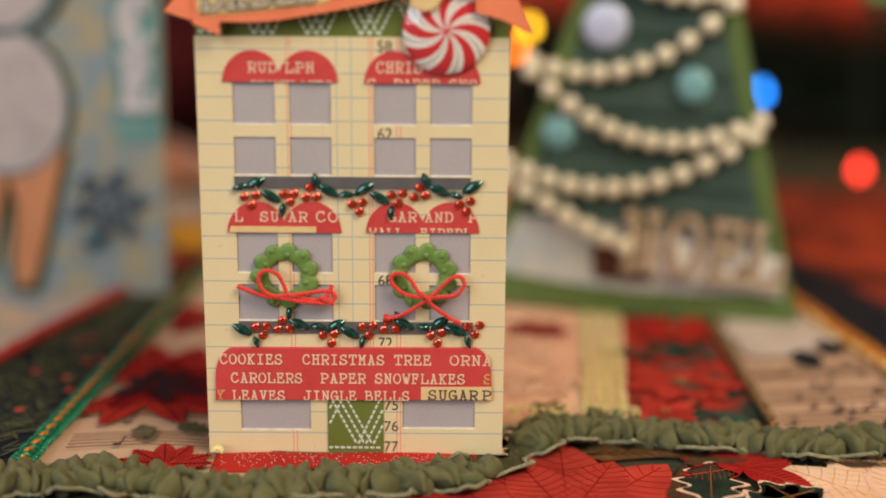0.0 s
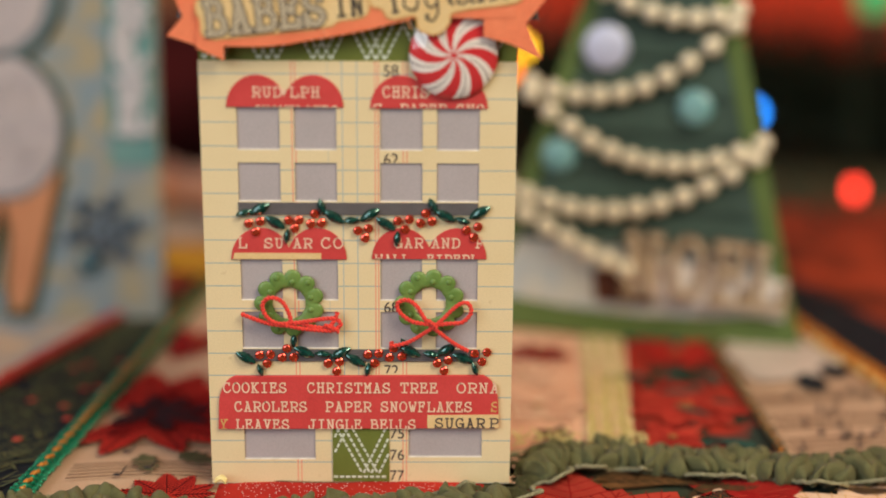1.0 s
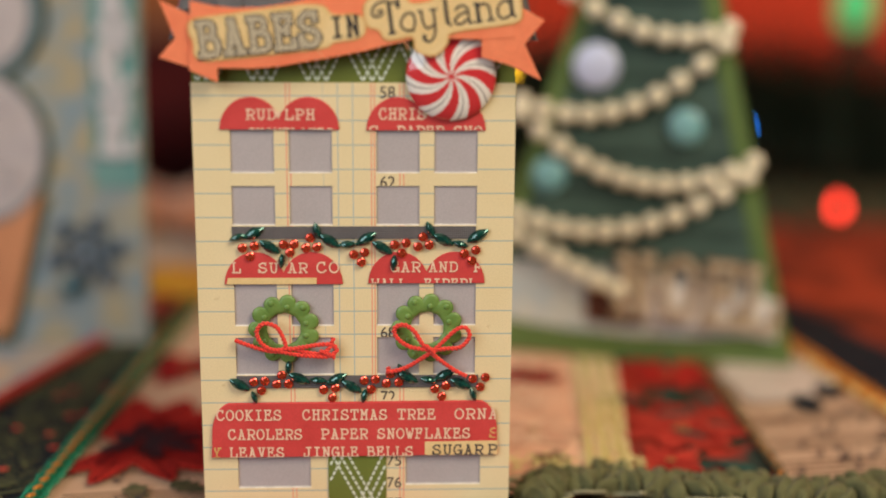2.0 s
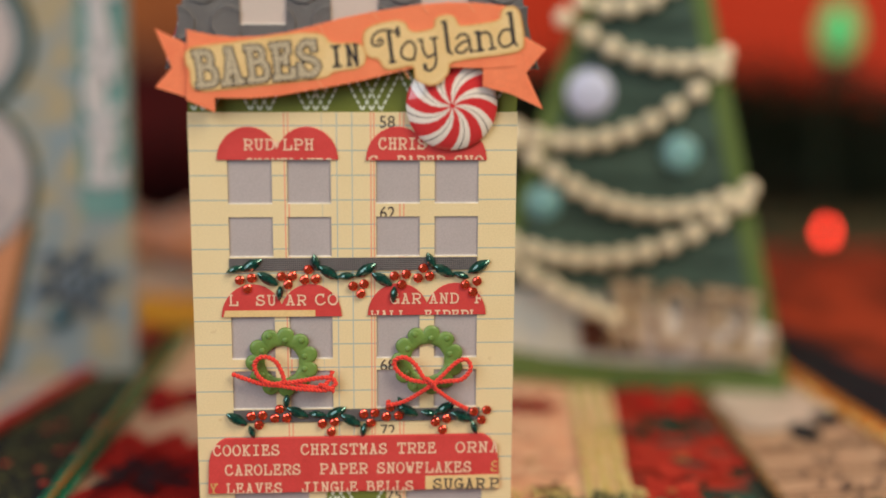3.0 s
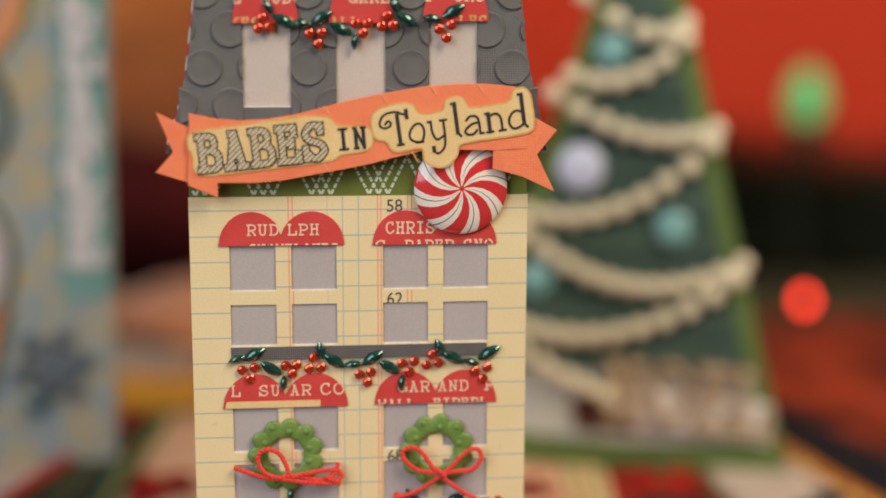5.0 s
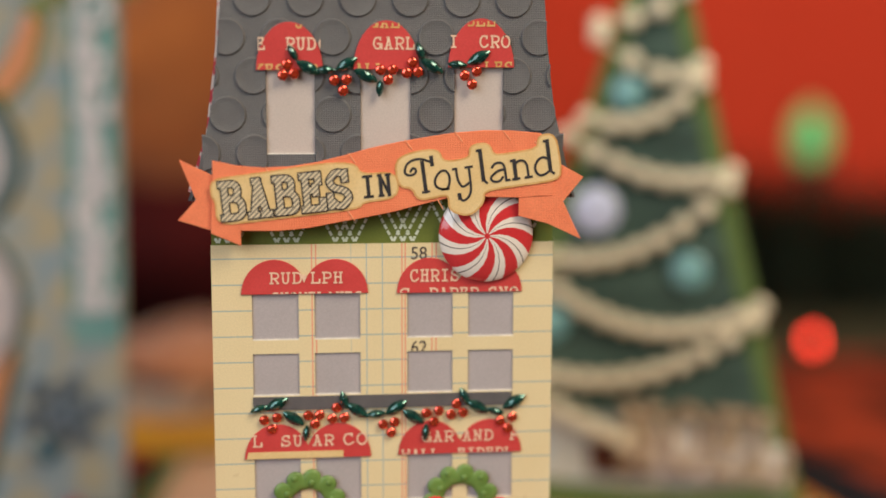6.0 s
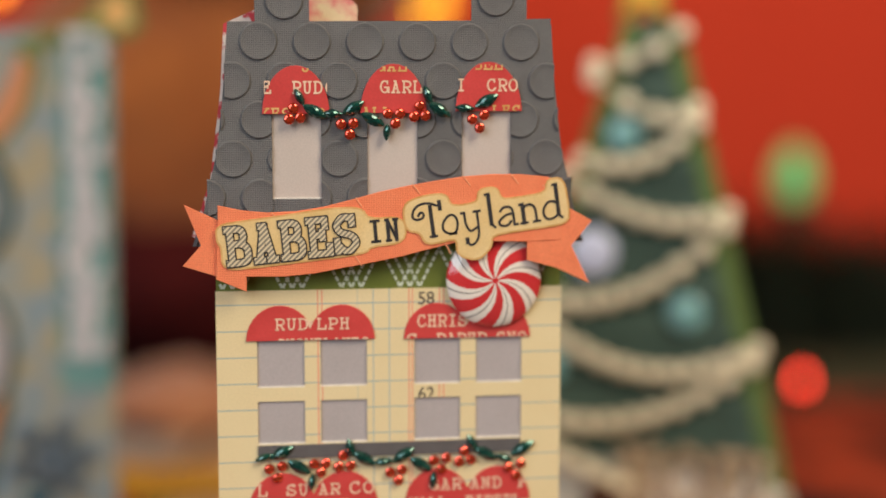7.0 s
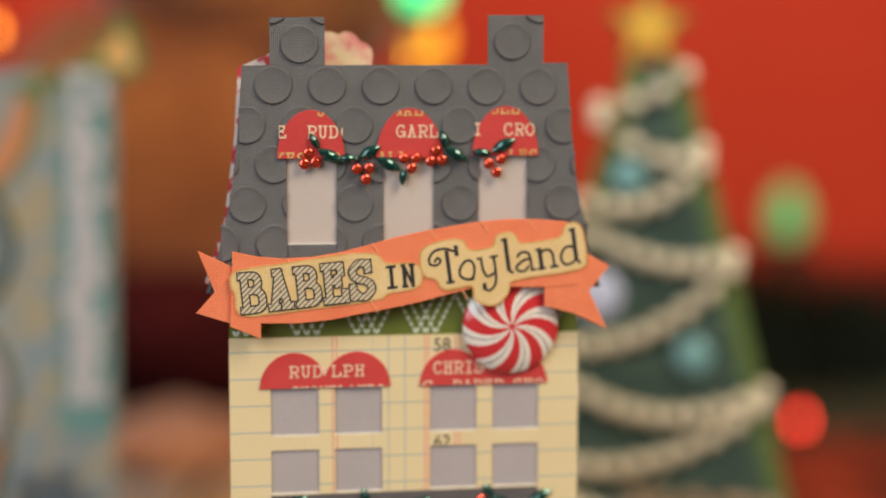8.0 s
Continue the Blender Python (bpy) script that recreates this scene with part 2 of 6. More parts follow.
def tube(points, radius, sides=6, closed=False, taper=False, twist=None, steps=6):
    """A round cord through points (millimetres), smoothed; twist = (turns per mm, offset, phase) winds it."""
    pts = [Vector(p) for p in points]
    path = []
    n = len(pts)
    for i in range(n if closed else n - 1):
        p0, p1, p2, p3 = (pts[(i + k) % n] if closed else pts[max(0, min(n - 1, i + k))] for k in (-1, 0, 1, 2))
        for s in range(steps):
            t = s / steps
            path.append(0.5 * ((2 * p1) + (p2 - p0) * t + (2 * p0 - 5 * p1 + 4 * p2 - p3) * t * t + (3 * p1 - p0 - 3 * p2 + p3) * t ** 3))
    if not closed:
        path.append(pts[-1])
    bm = bmesh.new()
    rings, run, side = [], 0.0, Vector((0.13, -0.9, 0.4))
    for i, p in enumerate(path):
        ahead = (path[(i + 1) % len(path)] - path[i - 1]) if closed or 0 < i < len(path) - 1 else (path[1] - path[0] if i == 0 else path[-1] - path[-2])
        ahead.normalize()
        side = (side - ahead * side.dot(ahead)).normalized()
        up = ahead.cross(side)
        if i:
            run += (p - path[i - 1]).length
        c = p.copy()
        if twist:
            a = run * twist[0] * 2 * math.pi + twist[2]
            c += (side * math.cos(a) + up * math.sin(a)) * twist[1]
        r = radius * (1 - 0.75 * i / len(path) if taper else 1)
        rings.append([bm.verts.new((c + (side * math.cos(2 * math.pi * k / sides) + up * math.sin(2 * math.pi * k / sides)) * r) * MM) for k in range(sides)])
    pairs = list(zip(rings, rings[1:])) + ([(rings[-1], rings[0])] if closed else [])
    for a, b in pairs:
        for k in range(sides):
            bm.faces.new((a[k], a[(k + 1) % sides], b[(k + 1) % sides], b[k]))
    if not closed:
        bm.faces.new(rings[0][::-1])
        bm.faces.new(rings[-1])
    return bm


def join(*bms):
    out = bms[0]
    for b in bms[1:]:
        me = bpy.data.meshes.new("joined")
        b.to_mesh(me)
        out.from_mesh(me)
        b.free()
        bpy.data.meshes.remove(me)
    return out


def ball(x, y, z, rx, ry, rz, seg=16, rings=10):
    bm = bmesh.new()
    bmesh.ops.create_uvsphere(bm, u_segments=seg, v_segments=rings, radius=1)
    bmesh.ops.transform(bm, matrix=Matrix.Translation((x * MM, y * MM, z * MM)) @ Matrix.Diagonal((rx * MM, ry * MM, rz * MM, 1)), verts=bm.verts)
    return bm


def rough_up(bm, amount, scale, seed=0.0):
    for v in bm.verts:
        v.co += Vector(noise.noise_vector(v.co * scale + Vector((seed, 0, 0)))) * amount * MM
    return bm


# ---------------- materials ----------------
M_LEDGER = ledger("ledger_paper")
M_PANE_COOL = mat("lavender_paper", (0.435, 0.395, 0.395), (0.41, 0.37, 0.365), 0.6, 60, 2500, 0.05)
M_PANE_WARM = mat("taupe_paper", (0.56, 0.49, 0.44), (0.53, 0.46, 0.41), 0.6, 60, 2500, 0.05)
M_CHARCOAL = woven("charcoal_cardstock", (0.138, 0.138, 0.138), 0.5, 2100, 0.45, (0.108, 0.106, 0.106))
M_RED_PAPER = mat("red_paper", (0.62, 0.065, 0.06), (0.54, 0.05, 0.045), 0.55, 90, 2400, 0.05)
M_CREAM_INK = mat("cream_print", (0.84, 0.60, 0.43), (0.74, 0.48, 0.33), 0.7, 500, 2500, 0.0)
M_GOLD_INK = mat("worn_gold_edge", (0.72, 0.45, 0.18), (0.58, 0.31, 0.09), 0.7, 300, 2500, 0.0)
M_CREAM_CARD = mat("aged_cream_paper", (0.78, 0.60, 0.31), (0.68, 0.46, 0.18), 0.75, 110, 2500, 0.1, mix=0.6)
M_BLACK_INK = mat("black_ink", (0.045, 0.04, 0.045), (0.02, 0.02, 0.02), 0.7, 900, 3000, 0.0)
M_GREY_INK = mat("brown_black_ink", (0.075, 0.06, 0.05), (0.13, 0.10, 0.08), 0.7, 900, 3000, 0.0)
M_OLIVE = mat("olive_paper", (0.155, 0.19, 0.035), (0.125, 0.155, 0.025), 0.65, 70, 2500, 0.1)
M_STITCH = mat("pale_green_stitch", (0.66, 0.72, 0.60), (0.52, 0.58, 0.42), 0.7, 900, 3000, 0.0)
M_CORAL = woven("coral_cardstock", (0.93, 0.27, 0.125), 0.7, 2200, 0.4, (0.86, 0.215, 0.095))
M_CORAL_EDGE = mat("worn_coral_edge", (0.90, 0.42, 0.22), (0.85, 0.33, 0.16), 0.7, 900, 3000, 0.1)
M_CANDY_RED = mat("candy_red", (0.64, 0.045, 0.05), (0.58, 0.035, 0.04), 0.12, 90, 2400, 0.0, coat=0.6)
M_CANDY_WHITE = mat("candy_white", (0.84, 0.78, 0.70), (0.80, 0.73, 0.65), 0.12, 90, 2400, 0.0, coat=0.6)
M_CANDY_LINE = mat("candy_line", (0.10, 0.09, 0.08), (0.14, 0.12, 0.1), 0.2, 90, 2400, 0.0, coat=0.5)
M_BERRY = mat("red_gem", (0.92, 0.115, 0.045), (0.55, 0.03, 0.012), 0.08, 700, 2400, 0.0, coat=1.0, metal=0.75)
M_LEAF_GEM = mat("green_gem", (0.010, 0.12, 0.09), (0.004, 0.04, 0.038), 0.07, 900, 2400, 0.0, coat=1.0, metal=0.5)
M_WREATH = mat("wreath_green", (0.165, 0.285, 0.065), (0.12, 0.225, 0.045), 0.42, 260, 2400, 0.15)
M_TWINE = mat("red_twine", (0.84, 0.06, 0.035), (0.68, 0.035, 0.022), 0.8, 900, 4000, 0.5, sheen=0.3)
M_WHITE_CORE = mat("white_paper_core", (0.82, 0.78, 0.7), None, 0.8, 300, 2500, 0.05)

# ---------------- the room ----------------
M_WALL_RED = mat("red_wall_cloth", (0.80, 0.078, 0.036), (0.70, 0.06, 0.028), 0.85, 3.5, 300, 0.1, mix=0.6)
M_ROOM = mat("room_plaster", (0.62, 0.52, 0.42), (0.56, 0.46, 0.36), 0.85, 2.0, 150, 0.05)
M_FLOOR = mat("room_floor_wood", (0.22, 0.13, 0.07), (0.15, 0.085, 0.045), 0.5, 6.0, 120, 0.05)
M_WOOD = mat("table_wood", (0.20, 0.11, 0.06), (0.14, 0.07, 0.035), 0.5, 14, 300, 0.1)


def block(x0, x1, y0, y1, z0, z1):
    bm = bmesh.new()
    bmesh.ops.create_cube(bm, size=1)
    bmesh.ops.transform(bm, matrix=Matrix.Translation(((x0 + x1) / 2, (y0 + y1) / 2, (z0 + z1) / 2)) @ Matrix.Diagonal((x1 - x0, y1 - y0, z1 - z0, 1)), verts=bm.verts)
    return bm


for nm, dims, ma in (("floor", (-2.2, 2.2, -2.6, 1.6, -0.85, -0.75), M_FLOOR), ("ceiling", (-2.2, 2.2, -2.6, 1.6, 1.75, 1.85), M_ROOM),
                     ("wall_north", (-2.2, 2.2, 1.15, 1.25, -0.75, 1.75), M_WALL_RED), ("wall_south", (-2.2, 2.2, -2.6, -2.5, -0.75, 1.75), M_ROOM),
                     ("wall_west", (-2.2, -2.1, -2.5, 1.15, -0.75, 1.75), M_ROOM), ("wall_east", (2.1, 2.2, -2.5, 1.15, -0.75, 1.75), M_ROOM)):
    tagged(link(nm, block(*dims), ma), nm.split("_")[0] + (" covered in red cloth" if ma is M_WALL_RED else " of the room"), nm.split("_")[0], kind="structure")

table = thing("table", "dark wooden table under the Christmas cloths", "table", at=(0, 0, -0.012))
part("tabletop", block(-0.85, 0.85, -0.45, 0.95, -0.03, 0), M_WOOD, table)
for sx in (-0.78, 0.78):
    for sy in (-0.38, 0.88):
        part("leg", block(sx - 0.03, sx + 0.03, sy - 0.03, sy + 0.03, -0.738, -0.03), M_WOOD, table)

# ---------------- the paper house ----------------
house = thing("paper_house", "handmade paper townhouse album with ledger walls and charcoal roof", "paper house")

COLS = ((-35.4, -22.9), (-18.7, -6.3), (6.4, 18.9), (23.1, 35.6))
ROWS = ((104.9, 118.2), (89.5, 101.2), (59.1, 72.4), (43.9, 55.6))
openings = [(a, b, c, d) for c, d in ROWS for a, b in COLS] + [(-35.7, -13.8, 7.9, 18.6), (14.9, 37.6, 8.6, 18.8)]
part("front_wall", holed(-46.0, 46.4, 0.0, 131.0, openings, 0, 0.5), M_LEDGER, house, "cream ledger paper ruled in blue and red")
for a, b, c, d in openings:
    part("window", slab([(a - 1, c - 1), (b + 1, c - 1), (b + 1, d + 1), (a - 1, d + 1)], 0.52, 0.3), M_PANE_COOL, house, "lavender grey paper pane")
    part("window_sill", slab([(a, c), (b, c), (b, c + 0.35), (a, c + 0.35)], 0.15, 0.34), M_WHITE_CORE, house)
part("backing", slab([(-45.8, 0.2), (46.2, 0.2), (46.2, 142), (-45.8, 142)], 0.9, 1.4), M_WHITE_CORE, house, "white chipboard backing")


# printed ledger numbers
def print_on(body, x, z, size, y, material, parent=house, name="lettering", width=None, box=(None, None, None, None), fat=0.0, label=""):
    bm = clip(lettering(body, x, z, size, y, fat=fat, width=width), *box)
    if len(bm.faces):
        part(name, bm, material, parent, label)
    else:
        bm.free()


for row, top in ((58, 125.6), (62, 99.6), (68, 55.8), (72, 34.8), (75, 13.9), (76, 6.9), (77, 0.5)):
    z = {58: 126.6, 62: 100.7, 68: 55.4, 72: 35.4, 75: 14.9, 76: 7.8, 77: 1.0}[row]
    lo = {62: 101.3, 68: 55.7, 72: 36.2}.get(row)
    print_on(str(row), 9.25 if row > 74 else 7.5, z, 4.9, -0.06, M_GREY_INK, name="row_number", width=4.3, box=(None, None, lo, 130.8), fat=0.02)

# green band under the eaves and the door, with stitched zigzags


def stitches(parent, y, lines, x0, x1, z0, z1):
    bms = []
    for rank, ((ax, az), (bx, bz)) in enumerate(lines):
        length = math.hypot(bx - ax, bz - az)
        ux, uz = (bx - ax) / length, (bz - az) / length
        d = 0.0
        while d < length - 0.6:
            cx, cz = ax + ux * d, az + uz * d
            e = min(1.35, length - d)
            if x0 < cx < x1 and z0 < cz < z1 and x0 < cx + ux * e < x1 and z0 < cz + uz * e < z1:
                w = 0.36
                bms.append(slab([(cx - uz * w, cz + ux * w), (cx + ux * e - uz * w, cz + uz * e + ux * w), (cx + ux * e + uz * w, cz + uz * e - ux * w), (cx + uz * w, cz - ux * w)], y - 0.006 * rank, 0.06))
            d += 1.85
    if bms:
        tagged(part("stitching", join(*bms), M_STITCH, parent, "pale dashed zigzag stitches"), kind="stuff")


band = part("green_band", slab([(-45.8, 129.0), (46.2, 129.0), (46.2, 146.0), (-45.8, 146.0)], 0.55, 0.3), M_OLIVE, house, "olive green paper strip")
zig = []
for k in range(6):
    cx = -41.5 + 15.6 * k
    for off in (-2.6, 0.0, 2.6):
        zig += [((cx + off - 7.4, 146.0), (cx + off, 131.4)), ((cx + off + 7.4, 146.0), (cx + off, 131.4))]
stitches(band, 0.47, zig, -45.5, 46, 131.2, 145.5)
door = part("door", slab([(-8.5, 0.8), (9.0, 0.8), (9.0, 19.0), (-8.5, 19.0)], -0.35, 0.33), M_OLIVE, house, "olive green paper door with stitched zigzag")
dz = []
for off in (-2.4, 0.0, 2.4):
    dz += [((-5.6 + off, 20.0), (3.2 + off, 3.2)), ((11.0 + off, 20.0), (3.2 + off, 3.2)), ((-5.6 + off, 20.0), (-11.0 + off, 9.0))]
stitches(door, -0.45, dz + [((-8.2, 2.4), (9, 2.4))], -8.3, 8.8, 1.8, 18.9)


# awnings
def twin_awning(x0, x1, base, top, y):
    w = x1 - x0
    ax, h = w * 0.259, top - base
    pts = [(x0, base), (x1, base)]
    c1, c0 = x1 - ax, x0 + ax
    mid = (x0 + x1) / 2
    cut = math.degrees(math.acos(max(-1, min(1, (mid - c1) / ax))))
    pts += arc(c1, base, ax, h, 4, cut)
    pts += arc(c0, base, ax, h, 180 - cut, 176)
    return slab(pts, y, 0.35, 0.12)


def print_row(body, x, z, cap, awn, parent, material=M_CREAM_INK, width=None, box=(None,) * 4, y=None):
    for k, word in enumerate(body.split()):
        whole = len(body.replace("  ", " "))
        start = body.replace("  ", " ").index(word) / whole * width if len(body.split()) > 1 else 0
        span = len(word) / whole * width * 0.97 if len(body.split()) > 1 else width
        bm = clip(word_mesh(word.upper(), x + start, z, cap, span, y if y is not None else awn, cap * 0.08), *box)
        if len(bm.faces):
            part("lettering", bm, material, parent)
        else:
            bm.free()


Y_A = -0.5
a1 = part("awning", twin_awning(-38.2, -4.2, 117.6, 127.0, Y_A), M_RED_PAPER, house, "red paper awning printed with cream words")
print_row("RUD", -30.4, 120.6, 2.8, -0.58, a1, width=8.2)
print_row("LPH", -19.4, 120.6, 2.8, -0.58, a1, width=8.2)
part("printed_heart", slab([(-22.2, 122.4), (-21.8, 123.0), (-21.4, 122.6), (-21.0, 123.0), (-20.6, 122.4), (-21.4, 120.6)], -0.6, 0.05), M_CREAM_INK, a1)
print_row("SNOWFLAKES", -30, 114.95, 3.0, -0.58, a1, width=24, box=(-37.5, -5, 117.7, None))
a2 = part("awning", twin_awning(3.6, 37.8, 117.4, 127.0, Y_A), M_RED_PAPER, house, "red paper awning printed with cream words")
print_row("CHRIS", 7.4, 120.7, 3.0, -0.58, a2, width=13.0)
print_row("S   PAPER  SNO", 4.5, 115.6, 3.0, -0.58, a2, width=32.4, box=(4.2, 37.2, 117.5, None))
a3 = part("awning", twin_awning(-38.0, -3.6, 72.0, 81.7, Y_A), M_RED_PAPER, house, "red paper awning printed with cream words")
print_row("L", -35.6, 75.6, 3.0, -0.58, a3, width=2.2)
print_row("SU", -27.9, 75.6, 2.8, -0.58, a3, width=5.4)
print_row("AR", -19.4, 75.6, 2.8, -0.58, a3, width=5.4)
print_row("CO", -11.0, 75.6, 3.0, -0.58, a3, width=6.2)
part("label_strip", slab([(-37.5, 72.1), (-11.2, 72.1), (-11.2, 74.0), (-37.0, 74.0)], -0.6, 0.08), M_CREAM_CARD, a3, "worn cream strip")
a4 = part("awning", twin_awning(3.9, 38.1, 72.2, 81.7, Y_A), M_RED_PAPER, house, "red paper awning printed with cream words")
print_row("GAR", 10.6, 75.8, 2.8, -0.58, a4, width=8.4)
print_row("AND", 21.8, 75.8, 2.8, -0.58, a4, width=8.2)
print_row("R", 35.0, 75.8, 3.0, -0.58, a4, width=2.4, box=(None, 36.6, None, None))
print_row("WALL    FIREPL", 5.0, 70.5, 3.0, -0.58, a4, width=31, box=(4.4, 37.6, 72.3, None))

big = [(-43.4, 18.2), (42.8, 18.6)] + [(42.8 - 0.3, 24.0)] + arc(36.6, 26.0, 5.9, 10.0, 10, 80, 8) + arc(-36.8, 25.6, 6.3, 10.0, 100, 172, 8)
awning = part("awning", slab(big, -1.1, 0.8, 0.25), M_RED_PAPER, house, "wide red shop awning printed with rows of cream words")
for words, z in (((("COOKIES", -41.4, 19.0), ("CHRISTMAS", -15.8, 25.0), ("TREE", 12.6, 11.0), ("ORNA", 29.8, 12.6)), 30.3),
                 ((("CAROLERS", -38.1, 21.8), ("PAPER", -10.3, 13.6), ("SNOWFLAKES", 6.6, 27.6), ("S", 40.4, 2.2)), 24.2),
                 ((("Y", -43.0, 2.4), ("LEAVES", -37.8, 16.0), ("JINGLE", -15.6, 16.0), ("BELLS", 3.4, 13.6)), 18.4)):
    for word, x, w in words:
        print_row(word, x, z, 3.0, 0, awning, M_GOLD_INK if len(word) == 1 else M_CREAM_INK, width=w, y=-1.18, box=(-42.6, 42.0, 18.45, None))
tab = part("label_strip", slab([(20.7, 18.7), (42.7, 18.8), (42.6, 23.2), (20.7, 23.0)], -1.2, 0.08), M_CREAM_CARD, awning, "cream strip with dark words")
print_row("SUGAR", 23.2, 18.9, 3.0, 0, tab, M_GREY_INK, 15.0, y=-1.28)
print_row("P", 40.0, 18.9, 3.0, 0, tab, M_GREY_INK, 2.4, y=-1.28)

# grey ledges
M_LEDGE = woven("grey_cardstock", (0.145, 0.135, 0.135), 0.8, 1700, 0.5, (0.115, 0.105, 0.105))
part("ledge", slab([(-35.5, 85.6), (35.4, 85.6), (35.4, 89.3), (-35.5, 89.3)], -0.5, 0.45, 0.1), M_LEDGE, house, "grey woven cardstock ledge")
part("ledge", slab([(-35.4, 40.0), (36.6, 40.0), (36.6, 43.8), (-35.4, 43.8)], -0.5, 0.45, 0.1), M_LEDGE, house, "grey woven cardstock ledge")

# roof with chimneys and attic openings
LEFT = ((-51.6, 143.0), (-48.5, 152.2), (-45.0, 167.4), (-43.2, 181.8), (-41.8, 200.8))
RIGHT = ((42.7, 202.2), (43.8, 186.2), (45.8, 168.3), (49.5, 152.5), (52.2, 143.0))
ATTIC = ((-30.7, -18.0, 155.2), (-5.9, 7.3, 155.2), (19.1, 32.1, 155.6))


def edge_at(side, z):
    pts = sorted((b, a) for a, b in side)
    return float(np.interp(z, [p[0] for p in pts], [p[1] for p in pts]))


bm = bmesh.new()
cuts = sorted({143.0, 152.2, 155.2, 162, 167.4, 174, 178.6, 186, 194, 200.8})
xcols = [None, -30.7, -18.0, -5.9, 7.3, 19.1, 32.1, None]
grid = {}


def rv(i, z):
    x = edge_at(LEFT, z) if i == 0 else edge_at(RIGHT, z) if i == 7 else xcols[i]
    if (i, z) not in grid:
        grid[i, z] = bm.verts.new((x * MM, -0.5 * MM, z * MM))
    return grid[i, z]


for lo, hi in zip(cuts, cuts[1:]):
    for i in range(7):
        if i in (1, 3, 5) and 155 < (lo + hi) / 2 < 178.6:
            continue
        bm.faces.new((rv(i, lo), rv(i + 1, lo), rv(i + 1, hi), rv(i, hi)))
r = bmesh.ops.extrude_face_region(bm, geom=bm.faces[:])
bmesh.ops.translate(bm, verts=[g for g in r["geom"] if isinstance(g, bmesh.types.BMVert)], vec=(0, 0.5 * MM, 0))
bmesh.ops.recalc_face_normals(bm, faces=bm.faces)
roof = part("roof", bm, M_CHARCOAL, house, "charcoal cardstock roof embossed with round dots")
part("ridge", slab([(-41.8, 200.8), (42.6, 200.8), (42.7, 202.3), (20, 201.6), (-41.8, 200.9)], -0.5, 0.5), M_CHARCOAL, roof)
for x0, x1, top in ((-34.8, -20.8, 213.3), (21.5, 36.2, 214.5)):
    part("chimney", slab([(x0, 201.0), (x1, 201.0), (x1, top), (x0, top - 0.2)], -0.55, 0.5), M_CHARCOAL, roof)
for a, b, c in ATTIC:
    part("window", slab([(a - 1, c - 1), (b + 1, c - 1), (b + 1, 180), (a - 1, 180)], 0.05, 0.3), M_PANE_WARM, house, "pale taupe paper pane")
    part("window_sill", slab([(a, c), (b, c), (b, c + 0.3), (a, c + 0.3)], -0.35, 0.34), M_WHITE_CORE, house)


def dot(cx, cz, box):
    """A low embossed disc with a soft rim."""
    bm = bmesh.new()
    prof = ((4.95, -0.5), (4.88, -0.58), (4.7, -1.0), (4.55, -1.08), (4.3, -1.02), (3.7, -0.86), (2.6, -0.78), (0.01, -0.76))
    n = 28
    rings = [[bm.verts.new(((cx + r * math.cos(2 * math.pi * k / n)) * MM, y * MM, (cz + r * math.sin(2 * math.pi * k / n)) * MM)) for k in range(n)] for r, y in prof]
    for a, b in zip(rings, rings[1:]):
        for k in range(n):
            bm.faces.new((a[k], b[k], b[(k + 1) % n], a[(k + 1) % n]))
    bm.faces.new(rings[-1][::-1])
    bmesh.ops.recalc_face_normals(bm, faces=bm.faces)
    return clip(bm, *box)


for row in range(6):
    cz = 196.0 - 10.1 * row
    for k in range(-4, 5):
        cx = 0.4 + 13.75 * k + (-6.9 if row % 2 == 0 else 0.0)
        lo, hi = edge_at(LEFT, cz) + 0.15, edge_at(RIGHT, cz) - 0.15
        if cx + 4.7 < lo or cx - 4.7 > hi:
            continue
        x0, x1 = (lo if cx - 4.8 < lo else None), (hi if cx + 4.8 > hi else None)
        pieces = [(x0, x1)]
        if cz - 4.5 < 178 and row > 0:
            for a, b, c in ATTIC:
                nxt = []
                for p, q in pieces:
                    pl, ql = p if p is not None else cx - 5, q if q is not None else cx + 5
                    if ql < a or pl > b:
                        nxt.append((p, q))
                        continue
                    if pl < a - 0.3:
                        nxt.append((p, a - 0.1))
                    if ql > b + 0.3:
                        nxt.append((b + 0.1, q))
                pieces = nxt
        for p, q in pieces:
            bm = dot(cx, cz, (p, q, 143.2, None))
            if len(bm.faces):
                part("embossed_dot", bm, M_CHARCOAL, roof, smooth=True)
            else:
                bm.free()
for cx, cz, box in ((-27.3, 206.4, (None,) * 4), (27.9, 207.6, (None,) * 4), (-34.4, 216.2, (-34.6, -21.0, None, 212.9)), (-20.8, 216.2, (-34.6, -21.0, None, 212.9)), (35.2, 217.2, (21.7, 36.0, None, 214.2))):
    bm = dot(cx, cz, box)
    bmesh.ops.translate(bm, verts=bm.verts, vec=(0, -0.05 * MM, 0))
    part("embossed_dot", bm, M_CHARCOAL, roof, smooth=True)

